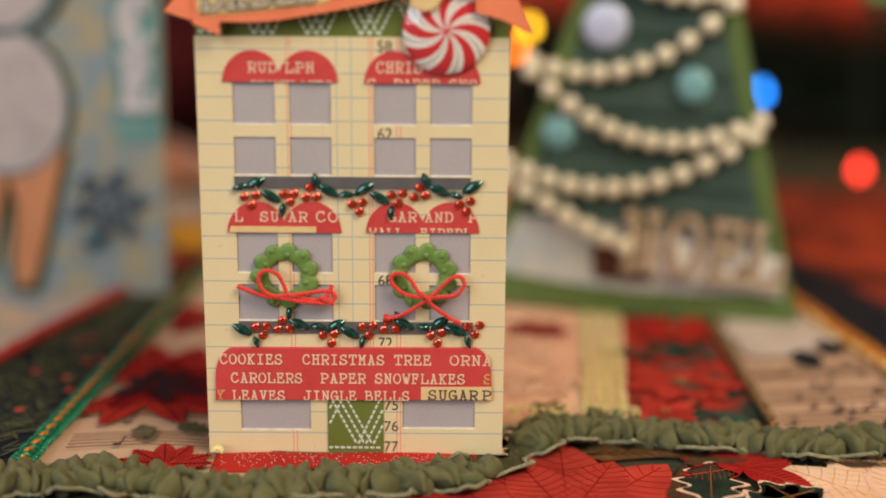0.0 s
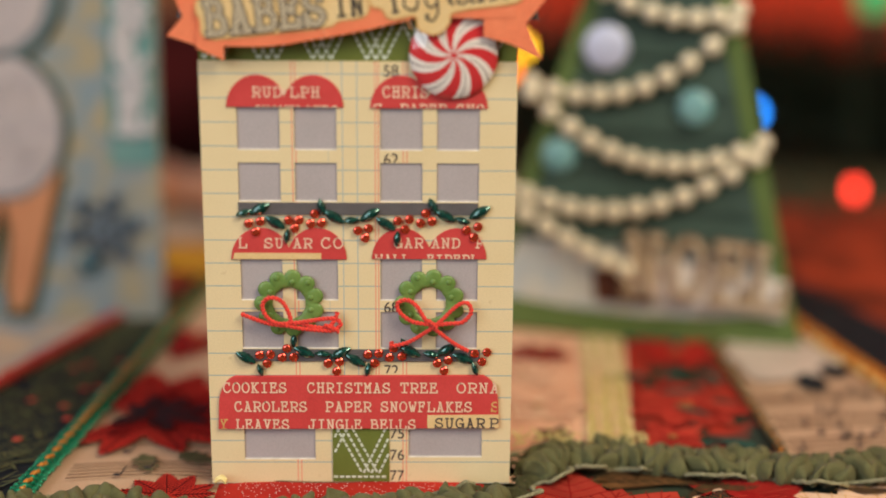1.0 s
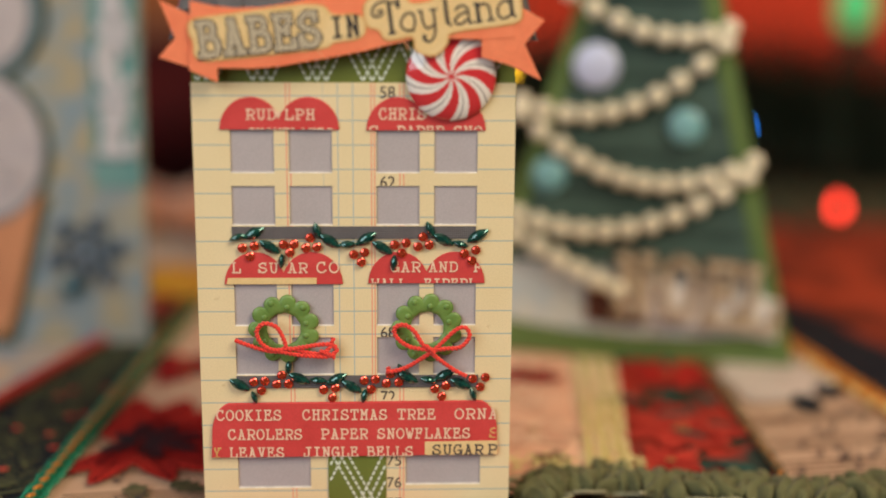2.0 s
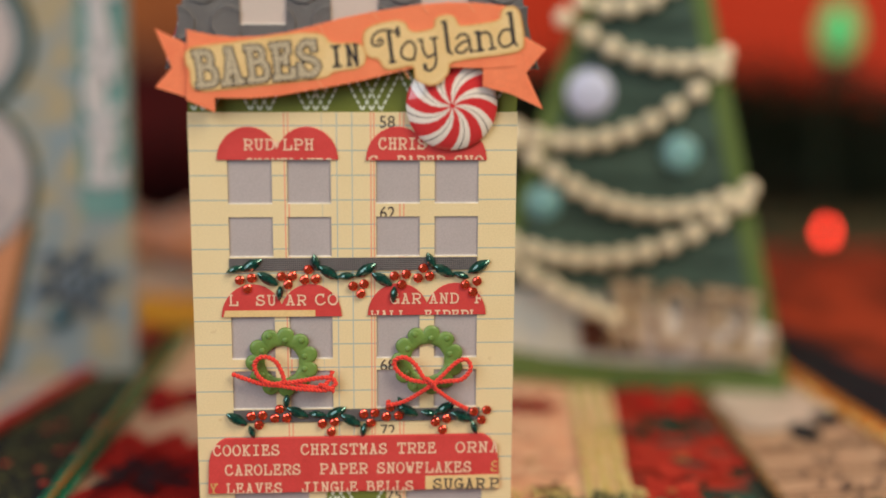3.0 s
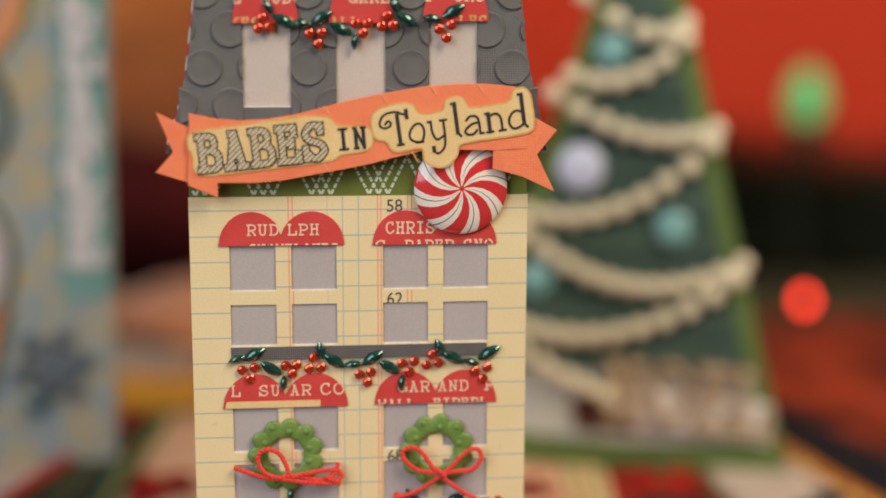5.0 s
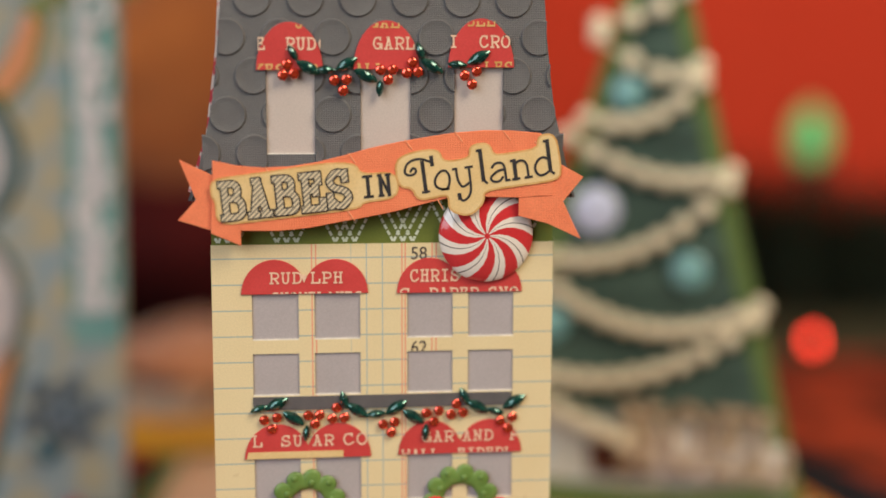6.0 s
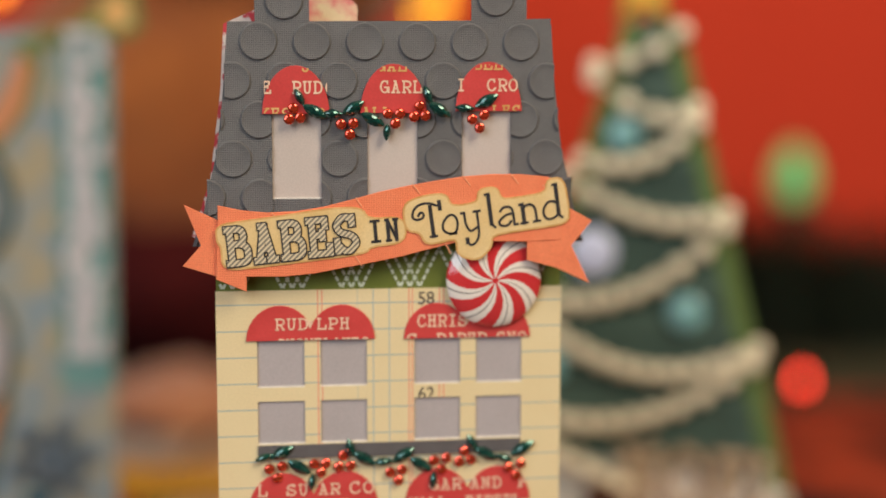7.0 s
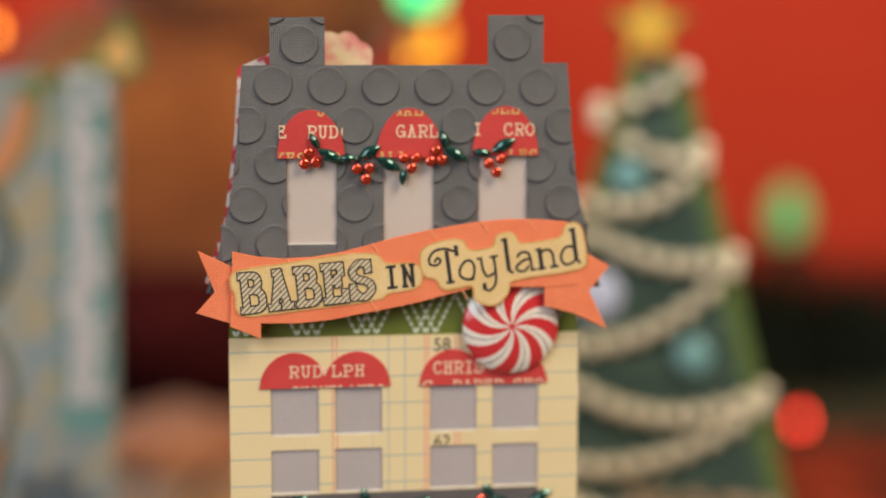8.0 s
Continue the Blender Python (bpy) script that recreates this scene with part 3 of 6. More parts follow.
for x0, x1, base, top, words, edges in (
        (-33.2, -15.8, 177.3, 189.8, (("RUD", -25.2, 7.4), ("O", -16.6, 2.2), ("E", -33.0, 2.0)), (("KES", -33.4, -1.5, 7.4), ("B", -19.2, -1.5, 2.2), ("J", -22.6, 11.0, 2.0))),
        (-7.8, 9.6, 177.5, 190.3, (("GARL", -2.4, 10.6),), (("ALL", -7.2, -1.5, 7.4), ("GAL", -3.4, 11.0, 7.6))),
        (17.3, 34.9, 178.0, 190.9, (("CRO", 25.8, 7.8), ("I", 17.9, 1.6)), (("C", 17.6, -1.5, 2.2), ("LES", 27.2, -1.5, 7.2), ("BEL", 22.0, 11.0, 7.6)))):
    dome = [(x0, base), (x1, base)] + arc((x0 + x1) / 2, base, (x1 - x0) / 2, top - base, 6, 174, 18)
    aw = part("awning", slab(dome, -1.4, 0.4, 0.12), M_RED_PAPER, house, "domed red paper awning printed with cream words")
    for word, x, w in words:
        print_row(word, x, base + 5.4, 2.9, 0, aw, width=w, y=-1.48, box=(x0 + 0.6, x1 - 0.6, None, None))
    for word, x, dz_, w in edges:
        inset = 0.5 if dz_ < 0 else 5.2
        print_row(word, x, base + dz_, 2.9, 0, aw, M_GOLD_INK, width=w, y=-1.48, box=(x0 + inset, x1 - inset, base + 0.1, top - 0.7))

# pages standing open behind the front
M_STRIPE = mat("peppermint_paper", (0.72, 0.62, 0.55), (0.55, 0.05, 0.06), 0.6, 260, 2500, 0.05, mix=0.08)
page = [(-45, 0.5), (45, 0.5), (45, 143), (50, 145), (44, 186), (41.0, 200), (-22, 200.6), (-25, 204), (-35, 204.2), (-42.9, 200.6), (-44.0, 183), (-47, 160), (-52, 145), (-45, 143)]
part("page", slab(page, 5.0, 1.2), M_STRIPE, house, "red and white striped back page")
part("page", slab([(x * 0.985, z * 0.992 + 0.3) for x, z in page], 11.0, 1.2), M_WHITE_CORE, house, "white chipboard back page")
for sx in (-44.6, 44.4):
    part("binding", slab([(sx - 0.6, 1), (sx + 0.6, 1), (sx + 0.6, 128), (sx - 0.6, 128)], 2.3, 9.9), M_WHITE_CORE, house)
part("page_tab", slab([(-26, 198)] + [(-16.5 + (9.0 + 1.1 * abs(math.sin(k * 0.79))) * math.cos(radians(170 - 10 * k)), 201.6 + (8.2 + 1.2 * abs(math.sin(k * 0.79))) * math.sin(radians(170 - 10 * k))) for k in range(17)] + [(-7.4, 198)], 12.4, 0.5), mat("pink_floral_paper", (0.78, 0.66, 0.42), (0.7, 0.25, 0.22), 0.7, 160, 2500, 0.05, mix=0.2), house, "scalloped cream and pink paper tab")

# coral banner


def lean(pts, f=0.988):
    return [(-41 + (x + 41) * f, 185.5 + (z - 185.5) * f) for x, z in pts]


Y_S = -4.8
wave_top = [(-44.9, 153.6), (-38.5, 152.2), (-32.0, 151.6), (-24.5, 151.9), (-17.4, 153.0), (-10, 154.8), (-2.7, 156.8), (4.5, 158.3), (12.2, 159.6), (19.5, 160.7), (27.3, 161.3), (35, 161.2), (42.5, 160.5), (47.4, 158.4)]
wave_low = [(37.0, 143.1), (27, 143.4), (17.5, 143.1), (10.3, 141.4), (3.2, 139.6), (-4, 138.2), (-11.6, 136.9), (-19.7, 135.4), (-27.8, 134.7), (-37.7, 134.8)]
banner = part("banner", slab(lean([(-44.9, 150.2)] + wave_top + [(47.0, 152.9), (46.3, 143.6)] + wave_low + [(-37.7, 130.8), (-45.6, 134.2)]), Y_S, 0.8, 0.15), M_CORAL, house, "coral orange wavy ribbon banner with words")
part("banner_tail", slab(lean([(-53.6, 153.8), (-44.0, 149.2), (-44.6, 134.6), (-54.2, 137.7), (-49.4, 143.1)]), Y_S + 0.9, 0.6, 0.1), M_CORAL, banner)
part("banner_tail", slab(lean([(46.0, 153.4), (54.7, 148.6), (49.2, 141.9), (54.2, 131.6), (45.0, 135.9), (37.0, 138.1), (37.0, 144.0), (46.0, 144.5)]), Y_S + 0.2, 0.5, 0.1), M_CORAL, banner)
part("foam_pad", slab([(-30, 139), (20, 144), (20, 154), (-30, 148)], Y_S + 0.85, -Y_S - 1.4), M_WHITE_CORE, banner)
for x, z, a in ((-30.5, 150.4, -55), (-20.3, 151.2, -55), (-8.5, 154.0, -55), (6.6, 157.5, -50), (20, 159.6, -50), (33, 159.9, -50), (41.5, 157.0, -55), (-8.8, 138.6, -55), (-41.5, 147, -70), (-43.5, 142, -45), (15, 141.6, -60)):
    dx, dz_ = math.cos(radians(a)), math.sin(radians(a))
    part("crease", tube([(x * 0.99 - dx * 1.7, Y_S, z * 0.988 + 2.2 - dz_ * 1.7), (x * 0.99, Y_S - 0.1, z * 0.988 + 2.2), (x * 0.99 + dx * 1.4, Y_S, z * 0.988 + 2.2 + dz_ * 1.6)], 0.16, 5), M_CORAL_EDGE, banner)


def banner_word(body, x, z, cap, width, turn, half, y, material, name="lettering", label="", thick=0.0, play=False, bold=1.0):
    px, pz = lean([(x, z)])[0]
    return part(name, word_mesh(body, px, pz, cap, width * 0.988, y, half, turn, thick, play, bold), material, banner, label)




def backing(x, z, turn, outline, y):
    """A cut-out plate that follows a word; outline along and above its base line."""
    px, pz = lean([(x, z)])[0]
    cs, sn = math.cos(radians(turn)), math.sin(radians(turn))
    pts = outline
    for _ in range(2):
        pts = [q for (ax, az), (bx, bz) in zip(pts, pts[1:] + pts[:1]) for q in ((ax * 0.78 + bx * 0.22, az * 0.78 + bz * 0.22), (ax * 0.22 + bx * 0.78, az * 0.22 + bz * 0.78))]
    pts = [p for i, p in enumerate(pts) if math.dist(p, pts[i - 1]) > 0.05]
    wide = []
    for i, (u, w) in enumerate(pts):
        (u0, w0), (u1, w1) = pts[i - 1], pts[(i + 1) % len(pts)]
        d = math.dist((u0, w0), (u1, w1)) or 1
        wide.append((u + (w1 - w0) / d * 0.5, w - (u1 - u0) / d * 0.5))
    turned = lambda chain: [(px + u * cs - w * sn, pz + u * sn + w * cs) for u, w in chain]
    plate = part("word_backing", slab(turned(wide), y + 0.03, 0.2), M_GOLD_INK, banner, "worn cream cut-out behind the words")
    part("word_face", slab(turned(pts), y, 0.025), M_CREAM_CARD, plate)


backing(-42.3, 138.6, 5.6, [(-1.5, -1.6), (8, -1.7), (20, -1.5), (35.4, -1.3), (37, 0.4), (46.0, 0.4), (46.4, 6.8), (37, 7.1), (35.5, 10.3), (28, 11.0), (14, 10.3), (6, 10.1), (-1.9, 9.8), (-2.1, 5.6), (-1.1, 4.4)], Y_S - 0.26)
backing(6.6, 144.1, 7.8, [(-1.8, 2.8), (1.8, 1.8), (2.8, -1.5), (7.4, -1.5), (8.8, -1.2), (11.2, -1.6), (10.8, -5.8), (16.0, -7.8), (19.8, -4.8), (20.2, -1.6), (30, -1.5), (40.9, -1.6), (41.6, 2.0), (41.2, 10.3), (37.0, 10.5), (36.4, 7.0), (28, 6.8), (24.0, 7.0), (23.2, 10.4), (18.6, 10.5), (18.0, 7.2), (13, 6.9), (10.4, 7.5), (9.6, 10.7), (3, 10.8), (-1.7, 9.4)], Y_S - 0.33)
for body, x, z, cap, width, turn, half, play in (("BABES", -42.0, 138.3, 8.8, 33.6, 5.7, 1.15, False), ("IN", -5.2, 143.6, 5.4, 7.6, 4.8, 0.34, False), ("Toyland", 6.6, 144.2, 8.9, 40.2, 7.8, 0.32, True)):
    banner_word(body, x, z, cap, width, turn, half, Y_S - 0.4, M_BLACK_INK, play=play, bold=1.6 if play else 1.35 if body == "IN" else 1.0)
M_HATCH, hn, hl, hb = nodes_of("hatched_letter_fill")
hpos, hwave, hramp = hn.new("ShaderNodeTexCoord"), hn.new("ShaderNodeTexWave"), hn.new("ShaderNodeValToRGB")
hwave.bands_direction = "DIAGONAL"
hwave.inputs["Scale"].default_value, hwave.inputs["Distortion"].default_value, hwave.inputs["Detail Scale"].default_value = 460.0, 1.2, 300.0
hramp.color_ramp.elements[0].position, hramp.color_ramp.elements[1].position = 0.35, 0.6
hramp.color_ramp.elements[0].color, hramp.color_ramp.elements[1].color = (0.20, 0.18, 0.14, 1), (0.66, 0.55, 0.35, 1)
hflip = hn.new("ShaderNodeMapping")
hflip.inputs["Scale"].default_value = (-1.0, 0.0, 1.0)
hl.new(hpos.outputs["Object"], hflip.inputs["Vector"])
hl.new(hflip.outputs["Vector"], hwave.inputs["Vector"])
hl.new(hwave.outputs["Fac"], hramp.inputs["Fac"])
hl.new(hramp.outputs["Color"], hb.inputs["Base Color"])
hb.inputs["Roughness"].default_value = 0.75
banner_word("BABES", -42.0, 138.3, 8.8, 33.6, 5.7, 0.8, Y_S - 0.66, M_HATCH, label="hatched letter faces")

# peppermint button
bm = bmesh.new()
CX, CZ, CR, SECT = 27.7, 133.2, 12.8, 8
rad = [0.0, 0.06, 0.26, 0.45, 0.62, 0.78, 0.9, 0.97, 1.0]
steps = SECT * 24
rings = []
for r in rad:
    y = -1.0 - 2.9 * math.sqrt(max(0.0, 1 - (r * 0.98) ** 2))
    swirl = -0.68 * r ** 1.25 + 0.25
    rings.append([bm.verts.new(((CX + CR * r * math.cos(2 * math.pi * k / steps + swirl)) * MM, y * MM, (CZ + CR * r * math.sin(2 * math.pi * k / steps + swirl)) * MM)) for k in range(steps)] if r else [bm.verts.new((CX * MM, y * MM, CZ * MM))])
back = [bm.verts.new((v.co.x, -0.6 * MM, v.co.z)) for v in rings[-1]]
for i in range(1, len(rad)):
    for k in range(steps):
        j = (k + 1) % steps
        f = bm.faces.new((rings[i][k], rings[i][j], rings[0][0])) if i == 1 else bm.faces.new((rings[i - 1][k], rings[i][k], rings[i][j], rings[i - 1][j]))
        ph = k % 24
        f.material_index = 0 if ph < 12 or i == 1 else 2 if ph == 17 else 1
for k in range(steps):
    f = bm.faces.new((rings[-1][k], back[k], back[(k + 1) % steps], rings[-1][(k + 1) % steps]))
    f.material_index = 1 if k % 24 > 11 else 0
bmesh.ops.recalc_face_normals(bm, faces=bm.faces)
button = part("peppermint_button", bm, [M_CANDY_RED, M_CANDY_WHITE, M_CANDY_LINE], house, "glossy domed peppermint swirl button", smooth=True)


# wreaths with twine bows
def wreath(cx, cz):
    bm = bmesh.new()
    n, lobes = 132, 11
    prof = ((1.0, -0.55), (0.985, -0.8), (0.9, -0.98), (0.72, -1.04), (0.55, -0.98), (0.46, -0.8), (0.45, -0.55))
    rings = []
    for r, y in prof:
        ring = []
        for k in range(n):
            a = 2 * math.pi * k / n
            lobe = abs(math.sin(a * lobes / 2)) ** 0.6
            rr = 10.6 * (r * (0.82 + 0.18 * lobe) if r > 0.7 else r * (1 + 0.04 * lobe))
            yy = y - (0.2 * lobe if 0.55 < r < 0.99 else 0)
            ring.append(bm.verts.new(((cx + rr * math.cos(a)) * MM, yy * MM, (cz + rr * math.sin(a)) * MM)))
        rings.append(ring)
    for a, b in zip(rings, rings[1:] + rings[:1]):
        for k in range(n):
            bm.faces.new((a[k], b[k], b[(k + 1) % n], a[(k + 1) % n]))
    bmesh.ops.recalc_face_normals(bm, faces=bm.faces)
    w = part("wreath", bm, M_WREATH, house, "scalloped green wreath with embossed dots", smooth=True)
    for k in range(lobes):
        a = 2 * math.pi * (k + 0.5) / lobes
        rr = 8.7 if k % 2 else 6.8
        part("embossed_berry", ball(cx + rr * math.cos(a), -1.15, cz + rr * math.sin(a), 0.9, 0.4, 0.9, 12, 8), M_WREATH, w, smooth=True)
    return w


def bow(parent, strands):
    for pts in strands:
        for ph in (0.0, math.pi):
            part("twine", tube(pts, 0.52, 6, twist=(0.42, 0.26, ph), steps=12), M_TWINE, parent, "twisted red twine", smooth=True)


w1 = wreath(-21.0, 58.4)
bow(w1, ([(-35.4, -1.4, 55.3), (-31.5, -2.2, 54.0), (-26.5, -2.8, 52.6), (-21.5, -3.2, 52.4), (-20.5, -3.3, 54.5), (-22.8, -3.2, 59.5), (-26.6, -3.0, 60.8), (-28.8, -2.9, 58.5), (-27.6, -2.9, 54.8), (-24, -3.2, 52.8), (-18.8, -3.4, 53.2), (-13.8, -3.0, 51.8), (-9.6, -2.6, 51.2)],
         [(-22.0, -3.5, 52.4), (-17, -3.6, 51.4), (-12.5, -3.2, 50.8), (-8.0, -2.8, 50.6), (-5.6, -2.4, 52.2), (-6.8, -2.4, 54.0), (-10.0, -2.6, 54.2), (-15.5, -3.4, 53.6), (-19.6, -3.6, 53.0)],
         [(-9.5, -2.9, 51.6), (-7.6, -2.6, 53.2), (-6.4, -2.3, 56.2)], [(-10.5, -3.2, 52.4), (-7.2, -3.0, 51.0), (-6.2, -2.6, 50.0)]))
w2 = wreath(21.2, 58.6)
bow(w2, ([(10.0, -1.6, 46.8), (9.8, -1.6, 45.4), (14.5, -2.0, 46.6), (19.5, -2.9, 49.8), (24.0, -3.6, 53.4), (29.5, -3.2, 58.6), (32.6, -3.0, 59.2), (33.6, -3.0, 56.4), (31.0, -3.2, 53.4), (26.5, -3.5, 53.0), (22.0, -3.7, 52.6)],
         [(21.6, -3.8, 52.8), (16.0, -3.3, 53.6), (12.2, -3.0, 56.4), (11.6, -2.9, 59.2), (14.4, -3.0, 60.2), (17.4, -3.2, 58.2), (20.0, -3.6, 54.2), (24.0, -3.2, 50.2), (29.0, -2.4, 46.2), (33.0, -1.8, 43.8)],
         [(20.6, -3.9, 54.2), (22.2, -4.2, 53.0), (23.4, -4.0, 51.6)]))


# holly garlands of stick-on gems
def gem_round():
    bm = bmesh.new()
    n = 8
    prof = ((1.4, 0.0), (1.46, -0.25), (1.2, -0.55), (0.78, -0.72))
    rings = [[bm.verts.new((r * math.cos(2 * math.pi * (k + 0.5 * i) / n) * MM, y * MM, r * math.sin(2 * math.pi * (k + 0.5 * i) / n) * MM)) for k in range(n)] for i, (r, y) in enumerate(prof)]
    for a, b in zip(rings, rings[1:]):
        for k in range(n):
            bm.faces.new((a[k], a[(k + 1) % n], b[k]))
            bm.faces.new((a[(k + 1) % n], b[(k + 1) % n], b[k]))
    bm.faces.new(rings[-1])
    bm.faces.new(rings[0][::-1])
    bmesh.ops.recalc_face_normals(bm, faces=bm.faces)
    return bm


def gem_leaf():
    bm = bmesh.new()
    n = 16
    rings = []
    for s, y in ((1.0, 0.0), (0.98, -0.4), (0.62, -1.05), (0.28, -1.3)):
        ring = []
        for k in range(n):
            a = 2 * math.pi * k / n
            x = 3.5 * math.cos(a)
            z = 1.6 * math.sin(a) * (1 - 0.45 * abs(math.cos(a)) ** 2)
            ring.append(bm.verts.new((x * s * MM, y * MM, z * s * MM)))
        rings.append(ring)
    for a, b in zip(rings, rings[1:]):
        for k in range(n):
            bm.faces.new((a[k], a[(k + 1) % n], b[(k + 1) % n], b[k]))
    bm.faces.new(rings[-1])
    bm.faces.new(rings[0][::-1])
    bmesh.ops.recalc_face_normals(bm, faces=bm.faces)
    return bm


def mesh_of(name, bm, material):
    me = bpy.data.meshes.new(name)
    bm.to_mesh(me)
    bm.free()
    me.materials.append(material)
    return me


ME_BERRY, ME_LEAF = mesh_of("berry", gem_round(), M_BERRY), mesh_of("leaf", gem_leaf(), M_LEAF_GEM)


def garland(spots_leaf, spots_berry, y):
    g = part("holly_garland", tube([(spots_leaf[0][0], y + 0.35, spots_leaf[0][1]), (spots_leaf[-1][0], y + 0.35, spots_leaf[-1][1])], 0.01, 3), M_LEAF_GEM, house, "garland of dark green and red stick-on gems")
    for x, z, turn, s in spots_leaf:
        ob = new("leaf", ME_LEAF)
        ob.parent = g
        ob.matrix_local = Matrix.Translation((x * MM, y * MM, z * MM)) @ Matrix.Rotation(radians(-turn), 4, "Y") @ Matrix.Diagonal((s, 1, s, 1))
    for x, z in spots_berry:
        ob = new("berry", ME_BERRY)
        ob.parent = g
        ob.matrix_local = Matrix.Translation((x * MM, y * MM, z * MM)) @ Matrix.Rotation(x * 3.7, 4, "Y")


garland(((-34.0, 86.2, 20, 0.7), (-29.2, 87.4, 28, 1.0), (-24.7, 83.3, -32, 1.0), (-21.3, 79.1, 85, 0.65), (-10.9, 88.1, -75, 0.75), (-7.3, 85.1, -32, 1.0), (-2.2, 84.0, 5, 0.75), (3.3, 85.7, 32, 1.0), (8.0, 83.0, -32, 1.0), (11.4, 78.5, 85, 0.7), (22.1, 88.3, -65, 0.8), (25.7, 85.4, -28, 1.0), (30.8, 84.0, -18, 0.7), (35.9, 86.5, 30, 1.05)),
        ((-32.6, 83.0), (-29.2, 83.6), (-30.5, 80.5), (-20.7, 84.0), (-17.6, 84.1), (-18.9, 81.6), (-14.2, 83.0), (-13.0, 86.0), (-11.0, 83.2), (-0.3, 81.0), (2.9, 81.6), (1.9, 78.7), (11.6, 83.9), (15.0, 84.4), (13.7, 81.4), (18.4, 83.3), (19.9, 86.2), (21.7, 83.8), (32.0, 81.2), (35.4, 82.2), (34.3, 79.0)), -0.6)
garland(((-34.5, 41.2, -30, 1.0), (-30.2, 37.3, -70, 0.6), (-19.9, 46.7, 85, 0.65), (-16.8, 43.1, -25, 1.0), (-11.1, 42.4, -5, 0.75), (-5.7, 42.8, 28, 1.0), (-1.2, 40.4, -30, 1.0), (2.5, 37.5, 80, 0.65), (13.6, 45.7, -60, 0.6), (15.4, 43.3, -25, 1.0), (21.8, 42.4, -12, 0.75), (26.4, 43.9, 28, 1.0), (31.3, 41.2, -22, 1.0), (35.1, 37.8, -70, 0.65)),
        ((-30.3, 42.1), (-27.0, 42.3), (-28.1, 39.4), (-23.5, 41.4), (-22.0, 44.2), (-20.0, 41.4), (-9.6, 39.5), (-6.1, 40.0), (-7.0, 37.0), (2.5, 42.3), (5.8, 42.7), (4.6, 39.6), (9.1, 41.4), (10.3, 44.4), (12.8, 41.8), (23.6, 39.6), (26.9, 40.5), (25.7, 37.2), (34.9, 42.7), (38.7, 43.1), (37.2, 40.1)), -0.6)
garland(((-23.6, 181.7, -60, 0.7), (-19.7, 178.0, -28, 1.0), (-15.2, 177.4, 0, 0.75), (-9.7, 178.9, 30, 0.95), (-4.6, 175.9, -28, 1.0), (-0.9, 172.6, 85, 0.65), (9.8, 182.2, -70, 0.75), (12.9, 178.4, -32, 1.0), (19.7, 178.8, -5, 0.75), (25.4, 180.7, 28, 1.0)),
        ((-25.2, 178.8), (-26.3, 176.0), (-23.4, 176.4), (-12.9, 174.7), (-9.7, 174.9), (-10.6, 172.0), (-0.7, 177.4), (2.5, 177.4), (1.3, 174.8), (6.2, 176.6), (7.7, 179.4), (9.2, 176.9), (21.6, 175.9), (24.8, 177.0), (23.6, 173.6)), -1.7)

# ---------------- table cloths ----------------
M_RUNNER_CREAM = mat("cream_print_cotton", (0.60, 0.43, 0.29), (0.44, 0.29, 0.19), 0.9, 30, 1800, 0.4, mix=0.6)
M_RUNNER_PINK = mat("peach_print_cotton", (0.86, 0.60, 0.42), (0.68, 0.34, 0.22), 0.9, 28, 1800, 0.4, mix=0.5)
M_PINE = mat("dark_pine_cotton", (0.018, 0.026, 0.030), (0.009, 0.011, 0.018), 0.9, 60, 1800, 0.4, mix=0.5)
M_PINE_NEEDLE = mat("olive_needle_print", (0.11, 0.115, 0.05), (0.045, 0.06, 0.04), 0.9, 200, 1800, 0.2)
M_RIBBON = mat("gold_striped_ribbon", (0.82, 0.66, 0.44), (0.72, 0.44, 0.33), 0.4, 120, 1800, 0.3, mix=0.3)
M_GLITTER = mat("gold_glitter", (0.90, 0.84, 0.40), (0.74, 0.60, 0.22), 0.25, 900, 2500, 0.9, metal=0.2)
M_RED_GREEN = mat("red_and_green_cotton", (0.10, 0.07, 0.035), (0.02, 0.05, 0.035), 0.9, 45, 1800, 0.4, mix=0.4)
M_RED_COTTON = mat("red_cotton", (0.50, 0.035, 0.022), (0.34, 0.018, 0.015), 0.9, 60, 1800, 0.4, mix=0.5)
M_RED_PRINT = mat("red_print_cotton", (0.40, 0.035, 0.02), (0.03, 0.045, 0.036), 0.9, 34, 1800, 0.4, mix=0.16)
M_PETAL = mat("red_petal_print", (0.54, 0.062, 0.038), (0.30, 0.026, 0.018), 0.85, 75, 1800, 0.3, mix=0.5, vary=0.28)
M_PETAL_DARK = mat("dark_red_petal_print", (0.40, 0.016, 0.013), (0.16, 0.006, 0.007), 0.85, 110, 1800, 0.3, mix=0.5)
M_PETAL_CORE = mat("black_red_petal_print", (0.14, 0.008, 0.008), (0.05, 0.004, 0.005), 0.85, 130, 1800, 0.3, mix=0.5)
M_PETAL_CREAM = mat("cream_petal_print", (0.86, 0.64, 0.46), (0.76, 0.48, 0.32), 0.85, 90, 1800, 0.3, mix=0.5)
M_HOLLY = mat("dark_holly_print", (0.025, 0.05, 0.028), (0.012, 0.02, 0.016), 0.85, 130, 1800, 0.3)
M_SAGE = mat("sage_leaf_print", (0.12, 0.12, 0.06), (0.05, 0.06, 0.03), 0.85, 130, 1800, 0.3)
M_STAFF = mat("brown_staff_print", (0.16, 0.10, 0.06), (0.24, 0.15, 0.09), 0.9, 200, 1800, 0.0)
M_VEIN = mat("gold_vein_print", (0.40, 0.22, 0.06), (0.3, 0.14, 0.04), 0.5, 200, 1800, 0.0, metal=0.4)
